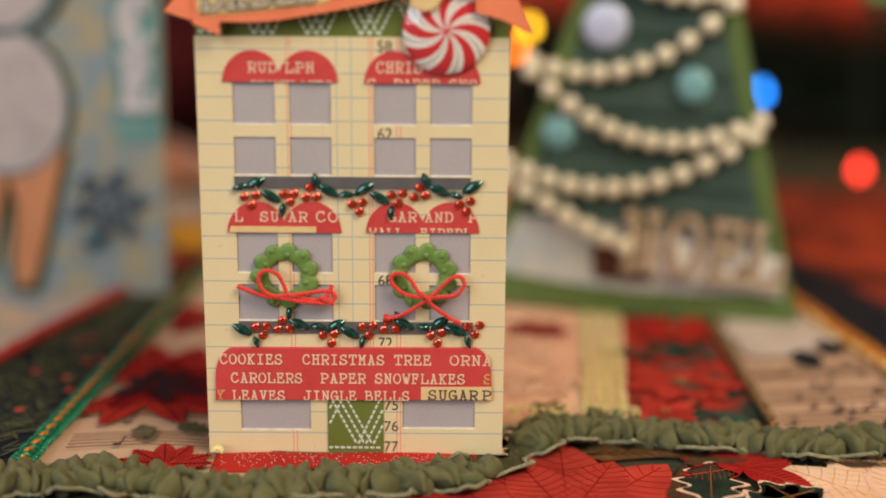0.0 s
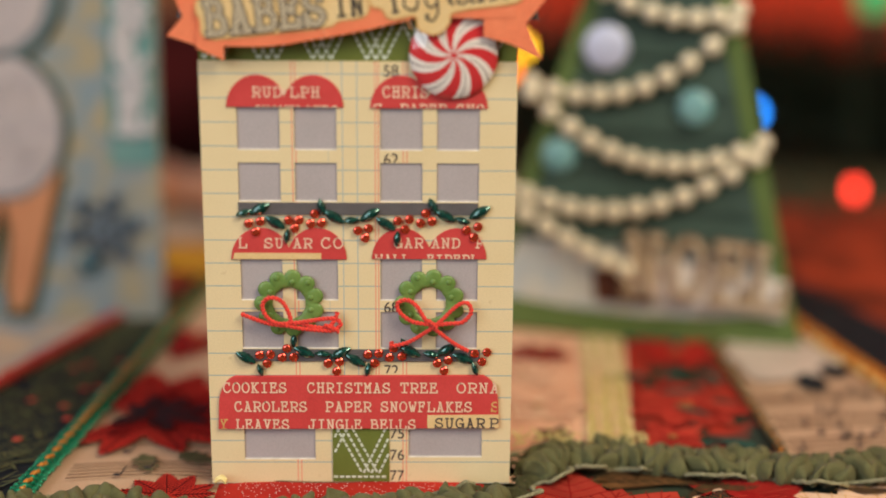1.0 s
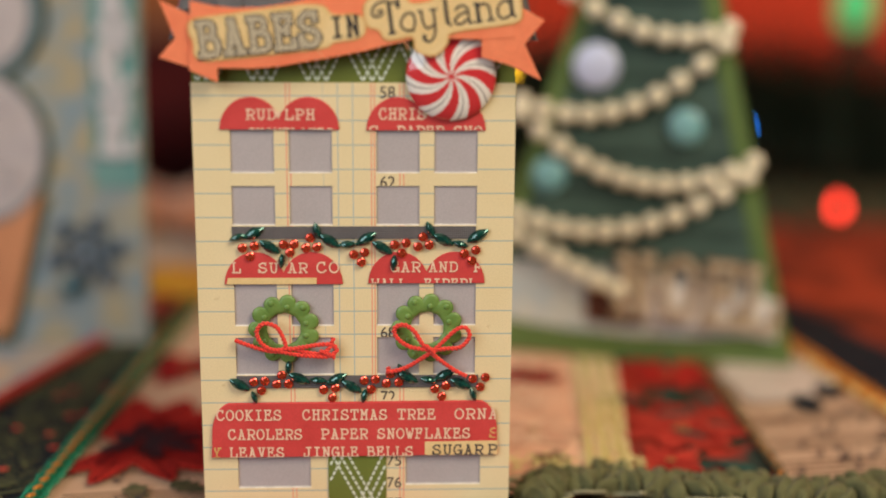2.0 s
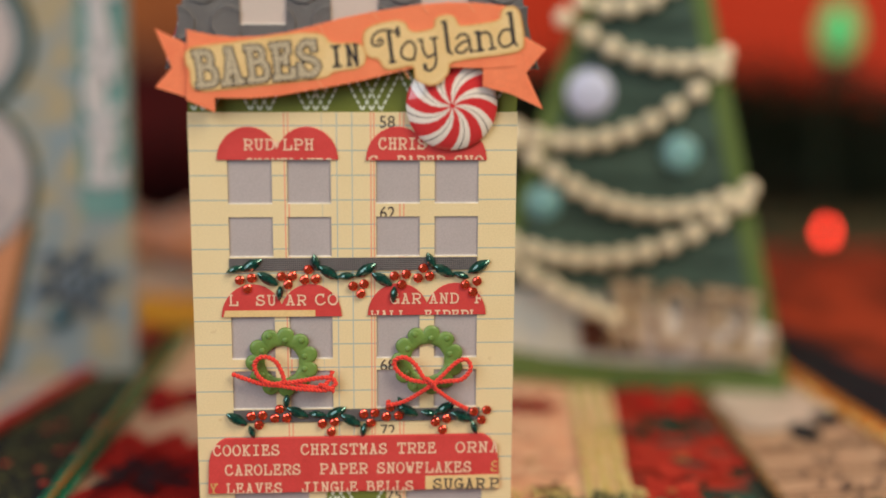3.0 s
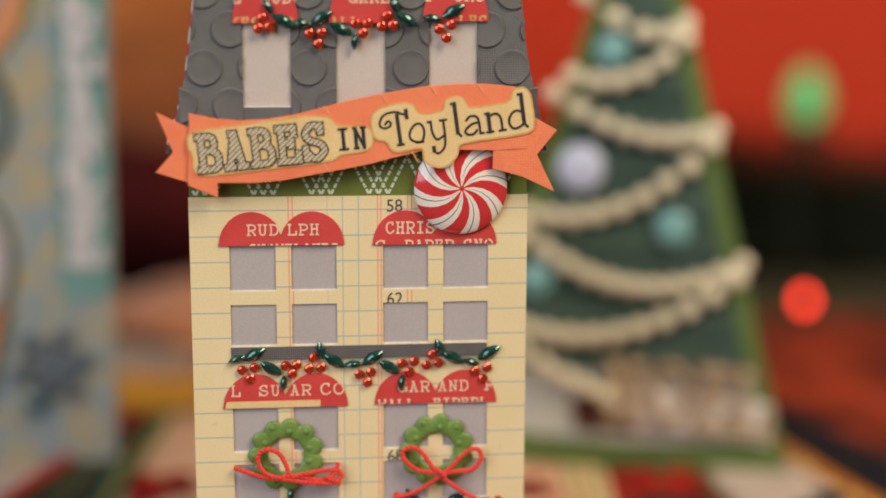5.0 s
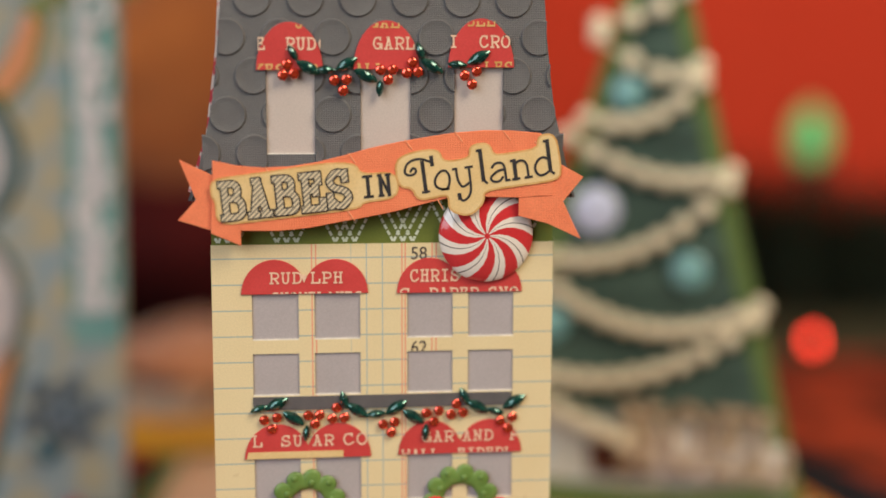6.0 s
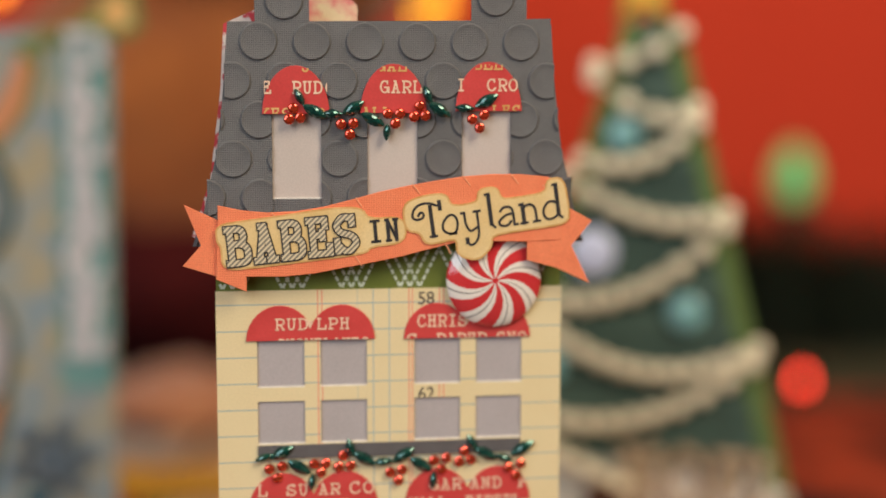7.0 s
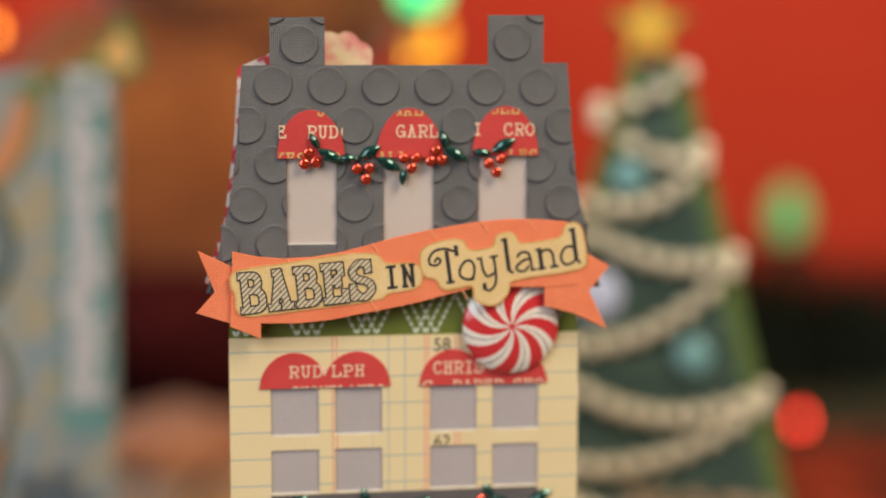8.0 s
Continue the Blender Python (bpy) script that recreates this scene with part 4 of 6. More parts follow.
M_SPRIG = mat("dark_brown_sprig_print", (0.06, 0.035, 0.018), (0.10, 0.06, 0.025), 0.85, 200, 1800, 0.0)
M_SPRIG_GOLD = mat("bronze_sprig_print", (0.20, 0.10, 0.035), (0.12, 0.06, 0.02), 0.6, 200, 1800, 0.0, metal=0.2)
M_RUFFLE = mat("olive_ruffle_cotton", (0.165, 0.165, 0.074), (0.095, 0.098, 0.04), 0.9, 190, 2600, 0.8, mix=0.6, sheen=0.08)
M_PALE = mat("pale_grey_petal_print", (0.62, 0.55, 0.48), (0.50, 0.44, 0.38), 0.9, 50, 1800, 0.3, mix=0.5)
M_FROST = mat("frosty_print_cotton", (0.27, 0.31, 0.34), (0.55, 0.40, 0.27), 0.9, 36, 1800, 0.3, mix=0.2)
M_TEAL_PRINT = mat("teal_leaf_print", (0.04, 0.11, 0.085), (0.02, 0.06, 0.05), 0.9, 60, 1800, 0.3)
M_SEAM = mat("dark_olive_gold_thread", (0.13, 0.115, 0.05), (0.06, 0.06, 0.03), 0.5, 900, 2500, 0.4, metal=0.3)
M_RUST = mat("rust_mixed_cotton", (0.38, 0.06, 0.025), (0.05, 0.018, 0.012), 0.9, 22, 1800, 0.3, mix=0.25)
M_RUFFLE_EDGE = mat("sage_overlock_thread", (0.34, 0.33, 0.20), (0.20, 0.20, 0.11), 0.8, 900, 2500, 0.5)
M_GREEN_BRAID = mat("emerald_sequin_braid", (0.012, 0.30, 0.15), (0.005, 0.13, 0.07), 0.25, 900, 2500, 0.6, metal=0.5)
M_GOLD_BRAID = mat("gold_orange_braid", (0.85, 0.40, 0.08), (0.55, 0.20, 0.03), 0.25, 900, 2500, 0.6, metal=0.5)
M_RED_BRAID = mat("red_braid", (0.48, 0.05, 0.035), (0.32, 0.03, 0.02), 0.7, 900, 2500, 0.6)


def sheet(x0, x1, y0, y1, z, nx, ny, wave=0.0, seed=0.0, drop=3.0):
    """A cloth with soft unevenness and a turned-down rim (millimetres)."""
    bm = bmesh.new()
    rows = []
    for j in range(ny + 1):
        row = []
        for i in range(nx + 1):
            x, y = x0 + (x1 - x0) * i / nx, y0 + (y1 - y0) * j / ny
            h = z + wave * noise.noise(Vector((x * 0.02, y * 0.02, seed)))
            row.append(bm.verts.new((x * MM, y * MM, h * MM)))
        rows.append(row)
    for j in range(ny):
        for i in range(nx):
            bm.faces.new((rows[j][i], rows[j][i + 1], rows[j + 1][i + 1], rows[j + 1][i]))
    rim = [e for e in bm.edges if e.is_boundary]
    r = bmesh.ops.extrude_edge_only(bm, edges=rim)
    bmesh.ops.translate(bm, verts=[v for v in r["geom"] if isinstance(v, bmesh.types.BMVert)], vec=(0, 0, -drop * MM))
    bmesh.ops.recalc_face_normals(bm, faces=bm.faces)
    return bm


def strip(a, b, c, d, z, n=14, wave=0.6, seed=0.0, thick=2.5):
    """A padded cloth patch between four corners, a-b its front edge, d-c its far edge."""
    bm = bmesh.new()
    rows = []
    for j in range(n + 1):
        v = j / n
        row = []
        for i in range(n + 1):
            u = i / n
            x = (a[0] * (1 - u) + b[0] * u) * (1 - v) + (d[0] * (1 - u) + c[0] * u) * v
            y = (a[1] * (1 - u) + b[1] * u) * (1 - v) + (d[1] * (1 - u) + c[1] * u) * v
            puff = 1.0 * (1 - (2 * u - 1) ** 6) * (1 - (2 * v - 1) ** 8)
            row.append(bm.verts.new((x * MM, y * MM, (z - 1.0 + puff + wave * noise.noise(Vector((x * 0.03, y * 0.03, seed)))) * MM)))
        rows.append(row)
    for j in range(n):
        for i in range(n):
            bm.faces.new((rows[j][i], rows[j][i + 1], rows[j + 1][i + 1], rows[j + 1][i]))
    r = bmesh.ops.extrude_edge_only(bm, edges=[e for e in bm.edges if e.is_boundary])
    bmesh.ops.translate(bm, verts=[v for v in r["geom"] if isinstance(v, bmesh.types.BMVert)], vec=(0, 0, -thick * MM))
    bmesh.ops.recalc_face_normals(bm, faces=bm.faces)
    return bm


def flat_leaf(bm, x, y, z, length, width, turn, teeth=0):
    """A pointed flat petal or leaf printed on cloth."""
    c, s = math.cos(radians(turn)), math.sin(radians(turn))
    left, right, n = [], [], 36 if teeth else 12
    for i in range(n + 1):
        t = i / n
        w = width / 2 * math.sin(math.pi * t ** 0.85) ** 0.8
        if teeth and 0 < i < n:
            w *= 0.66 + 0.5 * abs(math.sin(math.pi * t * 4.0 + 1.57)) ** 2.2
        for side, sg in ((left, 1), (right, -1)):
            u, v = length * t, sg * w
            side.append((x + u * c - v * s, y + u * s + v * c))
    vl = [bm.verts.new((px * MM, py * MM, z * MM)) for px, py in left]
    vr = [bm.verts.new((px * MM, py * MM, z * MM)) for px, py in right[1:-1]]
    vr = [vl[0]] + vr + [vl[-1]]
    for i in range(n):
        f = [vl[i], vr[i], vr[i + 1], vl[i + 1]]
        f = list(dict.fromkeys(f))
        if len(f) > 2:
            face = bm.faces.new(f)
            face.normal_update()
            if face.normal.z < 0:
                face.normal_flip()


def poinsettia(parent, x, y, z, r, material, seed, petals=9, veins=True):
    rnd = random.Random(seed)
    for k in range(petals):
        bm = bmesh.new()
        a = 360 * k / petals + rnd.uniform(-14, 14)
        zz = z + 0.13 * (k % 4)
        long, wide = r * rnd.uniform(0.72, 1.08), r * rnd.uniform(0.36, 0.52)
        flat_leaf(bm, x, y, zz, long, wide, a)
        part("printed_petal", bm, material, parent)
        c, s = math.cos(radians(a)), math.sin(radians(a))
        lines = [tube([(x + c * r * 0.12, y + s * r * 0.12, zz + 0.05), (x + c * long * 0.9, y + s * long * 0.9, zz + 0.05)], r * 0.009, 4)]
        for i in range(5 if veins else 3):
            t = 0.22 + i * (0.13 if veins else 0.2)
            for sg in (-1, 1):
                w = wide * 0.42 * math.sin(math.pi * min(0.95, t + 0.1))
                px, py = x + c * long * t, y + s * long * t
                lines.append(tube([(px, py, zz + 0.05), (px + c * long * 0.14 - sg * s * w, py + s * long * 0.14 + sg * c * w, zz + 0.05)], r * 0.006, 4))
        tagged(part("printed_vein", join(*lines), M_PETAL_DARK if material is not M_PETAL_DARK else M_PINE, parent), kind="stuff")
    for k in range(5):
        a = k * 1.26 + seed
        part("printed_centre", ball(x + r * 0.07 * math.cos(a), y + r * 0.07 * math.sin(a), z + 0.6, r * 0.04, r * 0.04, 0.3, 8, 6), M_VEIN, parent)


tablecloth = tagged(link("tablecloth", sheet(-880, 880, -470, 980, -4.0, 60, 50, 1.2, 2.0, 6.5), M_RED_GREEN), "dark red and green poinsettia cotton tablecloth", "tablecloth")


def bloom(parent, x, y, z, petals, material, vein, fine=1.0):
    """A large printed poinsettia of single petals: turn, length, width; feathered veins on each."""
    for k, (a, long, wide) in enumerate(petals):
        zz = z + 0.09 * k
        bm = bmesh.new()
        flat_leaf(bm, x, y, zz, long, wide, a)
        part("printed_petal", bm, material, parent)
        c, s = math.cos(radians(a)), math.sin(radians(a))
        lines = [tube([(x + c * long * 0.1, y + s * long * 0.1, zz + 0.05), (x + c * long * 0.92, y + s * long * 0.92, zz + 0.05)], 0.34 * fine, 4, steps=1)]
        for i in range(9):
            t = 0.16 + 0.085 * i
            w = wide * 0.46 * math.sin(math.pi * min(0.97, t + 0.08)) ** 0.8
            for sg in (-1, 1):
                px, py = x + c * long * t, y + s * long * t
                lines.append(tube([(px, py, zz + 0.05), (px + c * long * 0.05 - sg * s * w * 0.5, py + s * long * 0.05 + sg * c * w * 0.5, zz + 0.05), (px + c * long * 0.12 - sg * s * w, py + s * long * 0.12 + sg * c * w, zz + 0.05)], 0.2 * fine, 4, steps=2))
        tagged(part("printed_vein", join(*lines), vein, parent), kind="stuff")


def fern(parent, x, y, z, turn, long, material):
    """A feathery printed sprig."""
    bm = bmesh.new()
    c, s = math.cos(radians(turn)), math.sin(radians(turn))
    for k in range(26):
        t = k / 26
        for sg in (-1, 1):
            flat_leaf(bm, x + c * long * t, y + s * long * t, z + 0.01 * (k % 3), long * 0.26 * (1.1 - t), 0.9, turn + sg * 38)
    tagged(part("printed_sprig", bm, material, parent, "feathery brown and gold printed sprig"), kind="stuff")


bloom(tablecloth, 64, -40, -2.5, ((20, 48, 24), (150, 44, 24), (175, 40, 22), (48, 52, 28), (128, 50, 26), (88, 56, 30), (66, 44, 22), (108, 42, 22), (0, 44, 22)), M_PETAL, M_PETAL_DARK, 0.7)
bloom(tablecloth, 122, -4, -2.4, ((150, 22, 12), (100, 20, 12), (60, 20, 12), (20, 18, 11), (-40, 24, 14), (200, 22, 13)), M_PETAL_DARK, M_PETAL, 0.5)
bloom(tablecloth, 166, -34, -2.5, ((100, 48, 30), (135, 46, 28), (165, 44, 26), (70, 46, 30), (35, 46, 28), (190, 36, 22)), M_PETAL_CREAM, M_GOLD_INK, 0.6)
bloom(tablecloth, 10, -60, -2.5, ((60, 50, 28), (95, 46, 28), (130, 46, 26), (30, 40, 22), (165, 44, 24)), M_PETAL_CREAM, M_GOLD_INK, 0.6)
bloom(tablecloth, 30, -34, -2.35, ((30, 22, 12), (80, 22, 12), (120, 18, 10), (160, 20, 10)), M_PETAL_DARK, M_PETAL, 0.5)
bloom(tablecloth, -66, -74, -2.5, ((60, 50, 28), (95, 46, 28), (130, 46, 26), (30, 44, 24), (165, 44, 24)), M_PETAL, M_PETAL_DARK)
bloom(tablecloth, 212, -20, -2.5, ((60, 40, 22), (95, 40, 22), (130, 40, 20), (165, 34, 20)), M_PETAL, M_PETAL_DARK)
for x, y, a, long, ma in ((74, 13, -12, 44, M_SPRIG), (72, 6, 2, 36, M_SPRIG_GOLD), (98, -30, 78, 30, M_SPRIG), (104, 0, 6, 24, M_SPRIG), (150, 4, -8, 40, M_SPRIG), (20, -24, 150, 26, M_SPRIG)):
    fern(tablecloth, x, y, -2.2, a, long, ma)
for x, y, a in ((107, -31, 80), (116, -34, 28), (33, -16, 165), (140, -42, 118)):
    bm = bmesh.new()
    flat_leaf(bm, x, y, -1.95, 32, 21, a, 1)
    part("printed_edge", bm, M_PETAL_CREAM, tablecloth)
    bm = bmesh.new()
    flat_leaf(bm, x + 1.4 * math.cos(radians(a)), y + 1.4 * math.sin(radians(a)), -1.85, 29, 17.5, a, 1)
    part("printed_leaf", bm, M_HOLLY, tablecloth)
    part("printed_vein", tube([(x + 3 * math.cos(radians(a)), y + 3 * math.sin(radians(a)), -1.8), (x + 27 * math.cos(radians(a)), y + 27 * math.sin(radians(a)), -1.8)], 0.22, 4), M_VEIN, tablecloth)

runner = thing("table_runner", "patchwork Christmas table runner with braid seams and olive ruffle", "table runner")
FAR = 420


def along(p, q, y):
    return (p[0] + (q[0] - p[0]) * (y - p[1]) / (q[1] - p[1]), y)


L_RED, L_GREEN = ((-139, 85), (-115, 168)), ((-102, -9), (-88, 152))
R_RIB0, R_RIB1, R_SEAM, R_GOLD = ((73, 31), (85, 156)), ((91, 32), (104, 151)), ((138, 25), (138, 141)), ((195, 86), (180, 166))
far = lambda s: along(*s, FAR)
p_cream0 = part("patch", strip((-330, -20), along(*L_RED, -20), far(L_RED), (-330, FAR), 0, seed=1), M_FROST, runner, "cream and pale blue cotton patch")
p_pine = part("patch", strip(along(*L_RED, -18), along(*L_GREEN, -18), far(L_GREEN), far(L_RED), 0, seed=2), M_PINE, runner, "dark pine needle print patch")
p_music = part("patch", strip(along(*L_GREEN, -20), (42, -18), (50, FAR), far(L_GREEN), 0, seed=3), M_RUNNER_CREAM, runner, "cream music score patch with dark red poinsettia")
p_pink = part("patch", strip((42, -6), along(*R_RIB0, 26), far(R_RIB0), (50, FAR), 0, seed=4), M_RUNNER_PINK, runner, "peach floral cotton patch")
p_rib = part("patch", strip(along(*R_RIB0, 28), along(*R_RIB1, 28), far(R_RIB1), far(R_RIB0), 0, wave=0.2, seed=5), M_RIBBON, runner, "glittering gold striped ribbon")
p_red = part("patch", strip(along(*R_RIB1, 22), along(*R_SEAM, 18), far(R_SEAM), far(R_RIB1), 0, seed=6), M_RED_PRINT, runner, "bright red patch with poinsettias and dark teal leaves")
p_score = part("patch", strip(along(*R_SEAM, 18), (208, 14), far(R_GOLD), far(R_SEAM), 0, seed=7), M_RUNNER_CREAM, runner, "cream patch printed with music notes")
p_dark = part("patch", strip((208, 14), (262, 14), (162, FAR), far(R_GOLD), 0, seed=8), M_PINE, runner, "dark green cotton patch")
p_rust = part("patch", strip((262, 14), (420, 14), (420, FAR), (162, FAR), 0, seed=9), M_RUST, runner, "rust red mottled cotton patch")
p_glit = part("patch", strip((-44, -13), (34, -13), (40, 4), (-44, 4), 0.55, 10, 0.1, 3, 0.6), M_RED_COTTON, runner, "red cotton strip flecked with white")
rnd = random.Random(8)
tagged(part("fleck", join(*[ball(rnd.uniform(-42, 33), rnd.uniform(-12, 0), 0.7, 0.17, 0.17, 0.1, 5, 4) for _ in range(260)]), M_WHITE_CORE, p_glit), kind="stuff")
part("gold_sequin", join(*[tube([(-44.5, -3 - k * 1.2, 2.6), (-42.6, -2.4 - k * 1.2, 3.4), (-41.0, -3.4 - k * 1.2, 2.4)], 0.45, 5) for k in range(3)]), M_GLITTER, runner, "gold sequin clasp")
for k, f in enumerate((0.12, 0.42, 0.72)):
    a0, a1 = along(*R_RIB0, 30), far(R_RIB0)
    b0, b1 = along(*R_RIB1, 30), far(R_RIB1)
    p, q = [tuple(u * (1 - f) + v * f for u, v in zip(m, n_)) for m, n_ in ((a0, b0), (a1, b1))]
    part("glitter_stripe", strip(p, (p[0] + 3.4, p[1]), (q[0] + 3.4, q[1]), q, 0.75, 8, 0.1, 5, 0.8), M_GLITTER, p_rib)


def braid(p, q, material, r=1.5, n=2, z=1.0):
    for k in range(n):
        part("braid", tube([(p[0], p[1], z), ((p[0] + q[0]) / 2, (p[1] + q[1]) / 2, z + 0.6), (q[0], q[1], z)], r, 6, twist=(0.16, r * 0.75, k * 2 * math.pi / n), steps=90), material[k % len(material)], runner, smooth=True)


braid(along(*L_GREEN, -14), along(*L_GREEN, 300), (M_GREEN_BRAID, M_GREEN_BRAID), 1.7)
g0, g1 = along(*L_GREEN, -12), along(*L_GREEN, 300)
braid((g0[0] + 0.5, g0[1]), (g1[0] + 0.5, g1[1]), (M_GOLD_BRAID,), 0.75, 1, 3.0)
rnd = random.Random(5)
bms = []
for k in range(110):
    y = -10 + k * 2.4
    x = along(*L_GREEN, y)[0]
    for sd in (-1, 1):
        bms.append(ball(x + sd * (3.0 + rnd.uniform(-0.4, 0.4)), y, 1.6, 1.35, 1.2, 0.9, 6, 4))
tagged(part("sequin_edge", join(*bms), M_GREEN_BRAID, runner, "emerald sequins along the braid"), kind="stuff")
for seam, ma, ya, yb in ((R_GOLD, M_GOLD_BRAID, 24, 300), (R_GOLD, M_GLITTER, 24.7, 300), (R_SEAM, M_SEAM, 24, 300), (L_RED, M_RED_BRAID, -8, 260)):
    beads = []
    for k in range(int((yb - ya) / 3)):
        y = ya + 3 * k
        x = along(*seam, y)[0]
        size = 0.7 if seam is R_SEAM else 1.5 if seam is R_GOLD else 1.1
        beads += [ball(x + sd * rnd.uniform(1.3, 2.5) * size, y + rnd.uniform(-1, 1), 1.6 + rnd.uniform(0, 1.4), size, size, 0.9 * size, 6, 4) for sd in (-1, 1)]
    tagged(part("sequin_edge", join(*beads), ma, runner, "sequins along the braid"), kind="stuff")
braid(along(*L_RED, -10), along(*L_RED, 300), (M_RED_BRAID, M_RED_BRAID), 1.8)
braid(along(*R_GOLD, 20), along(*R_GOLD, 330), (M_GOLD_BRAID, M_GOLD_BRAID), 2.5)
braid(along(*R_SEAM, 22), along(*R_SEAM, 330), (M_SEAM, M_GOLD_BRAID), 0.8)

# prints on the patches
bloom(p_music, -76, 54, 0.5, ((100, 52, 18), (78, 50, 20), (55, 48, 20), (122, 36, 14), (30, 48, 18), (8, 50, 18), (-14, 46, 18), (-36, 42, 16), (-62, 36, 13), (232, 32, 12), (255, 36, 12)), M_RED_COTTON, M_PETAL_CORE)
bloom(p_music, -75, 54, 2.1, ((95, 20, 9), (60, 20, 9), (20, 22, 9), (-20, 22, 9), (-60, 18, 8), (140, 12, 7), (220, 16, 8)), M_PETAL_CORE, M_PINE)
bloom(p_music, -74, 55, 1.5, ((88, 30, 11), (48, 34, 12), (16, 38, 12), (-8, 40, 12), (-30, 34, 11), (240, 24, 8)), M_PETAL_DARK, M_PETAL_CORE)
poinsettia(p_music, -72, 140, 0.5, 22, M_PETAL_DARK, 32, 9, False)
bloom(p_music, -58, -12, 0.8, ((35, 16, 8), (70, 17, 8), (100, 18, 8), (135, 17, 8), (165, 16, 7), (5, 15, 7)), M_RED_COTTON, M_PETAL_CORE, 0.6)
poinsettia(p_red, 114, 66, 0.9, 27, M_PETAL, 14, 9, False)
poinsettia(p_red, 104, 36, 0.9, 16, M_PETAL, 15, 7, False)
poinsettia(p_red, 122, 130, 0.9, 24, M_RED_COTTON, 16, 8, False)
for k in range(34):
    y = rnd.uniform(26, 180)
    bm = bmesh.new()
    flat_leaf(bm, rnd.uniform(along(*R_RIB1, y)[0] + 6, 132), y, 0.42 + 0.01 * k + (0.9 if k % 4 == 1 else 0), rnd.uniform(12, 26), rnd.uniform(3, 8), rnd.uniform(0, 360))
    part("printed_leaf", bm, (M_HOLLY, M_TEAL_PRINT, M_TEAL_PRINT, M_PETAL_DARK)[k % 4], p_red)
poinsettia(p_pink, 61, 66, 0.6, 21, M_PETAL_CREAM, 17, 6, False)
poinsettia(p_pink, 58, 104, 0.6, 20, M_PETAL_CREAM, 37, 6, False)
poinsettia(p_pink, 64, 40, 0.6, 9, M_SAGE, 38, 5, False)
poinsettia(p_pink, 66, 128, 0.6, 16, M_PETAL_DARK, 18, 7, False)
poinsettia(p_rust, 300, 120, 0.6, 34, M_PETAL_CREAM, 19, 7, False)
for x, y, a in ((-72, 22, -70), (-60, 24, -40), (-48, 8, 30), (-40, 76, 60)):
    bm = bmesh.new()
    flat_leaf(bm, x, y, 0.7, 16, 9, a, 1)
    part("printed_leaf", bm, M_SAGE, p_music)
for k in range(14):
    y = 2 + (k % 5) * 2.6 + (k // 5) * 26
    pts = [(-92 + i * 12, y + 3.0 * math.sin(i * 0.7 + k // 5), 0.75) for i in range(12)]
    part("staff_line", tube(pts, 0.22, 4), M_STAFF, p_music)
for k in range(12):
    part("staff_line", tube([(142, 22 + k * 4.2 + (k // 4) * 6, 0.75), (170, 26 + k * 4.2 + (k // 4) * 6, 0.8), (204, 30 + k * 4.2 + (k // 4) * 6, 0.75)], 0.25, 4), M_STAFF, p_score)
for k in range(34):
    patch_, x, y = (p_score, rnd.uniform(144, 190), rnd.uniform(24, 92)) if k < 24 else (p_music, rnd.uniform(-85, -30), rnd.uniform(0, 40))
    note = join(ball(x, y, 0.9, 1.4, 1.0, 0.25, 8, 5), tube([(x + 1.2, y, 0.9), (x + 1.6, y + 6.5, 0.9)], 0.25, 4))
    part("printed_note", note, M_BLACK_INK, patch_)
part("printed_leaf", join(ball(167, 92, 1.3, 5.5, 10, 0.5, 12, 6), ball(179, 106, 1.2, 6, 9, 0.5, 10, 6)), M_PINE, p_score)
for k, (px, py, pl, pw, pa) in enumerate(((140, 152, 44, 34, -16), (141, 122, 50, 34, 14), (166, 156, 40, 34, -70), (146, 94, 34, 22, 50), (142, 116, 46, 40, 2), (150, 158, 44, 34, -56))):
    bm = bmesh.new()
    flat_leaf(bm, px, py, 0.9 + 0.12 * k, pl, pw, pa)
    part("printed_petal", bm, M_PALE, p_score, "pale grey printed petal")
bm = bmesh.new()
for k in range(900):
    y = rnd.uniform(-14, 210)
    x0, x1 = along(*L_RED, y)[0], along(*L_GREEN, y)[0]
    flat_leaf(bm, rnd.uniform(x0 + 3, x1 - 8), y, 0.6 + rnd.uniform(0, 0.2), rnd.uniform(5, 11), 0.9, rnd.choice((35, 50, 120, 140)) + rnd.uniform(-14, 14))
tagged(part("printed_needle", bm, M_PINE_NEEDLE, p_pine), kind="stuff")
for k in range(14):
    y = rnd.uniform(0, 120)
    part("printed_berry", ball(rnd.uniform(along(*L_RED, y)[0] + 6, along(*L_GREEN, y)[0] - 4), y, 0.8, 1.8, 1.8, 0.3, 10, 5), M_RED_BRAID, p_pine)


# the ruffle along the runner's front edge
RUFFLE = [(-330, -30), (-200, -30), (-130, -30), (-100, -22), (-80, -18), (-55, -24), (-34, -30), (-14, -22), (10, -20), (30, -16), (43, -4), (54, 12), (66, 22), (90, 21), (106, 17), (124, 15), (150, 10), (176, 15), (240, 16), (330, 12), (420, 14)]


def spline(pts, u):
    i = min(len(pts) - 2, int(u))
    t = u - i
    p0, p1, p2, p3 = (Vector((*pts[max(0, min(len(pts) - 1, i + k))], 0)) for k in (-1, 0, 1, 2))
    return 0.5 * ((2 * p1) + (p2 - p0) * t + (2 * p0 - 5 * p1 + 4 * p2 - p3) * t * t + (3 * p1 - p0 - 3 * p2 + p3) * t ** 3)


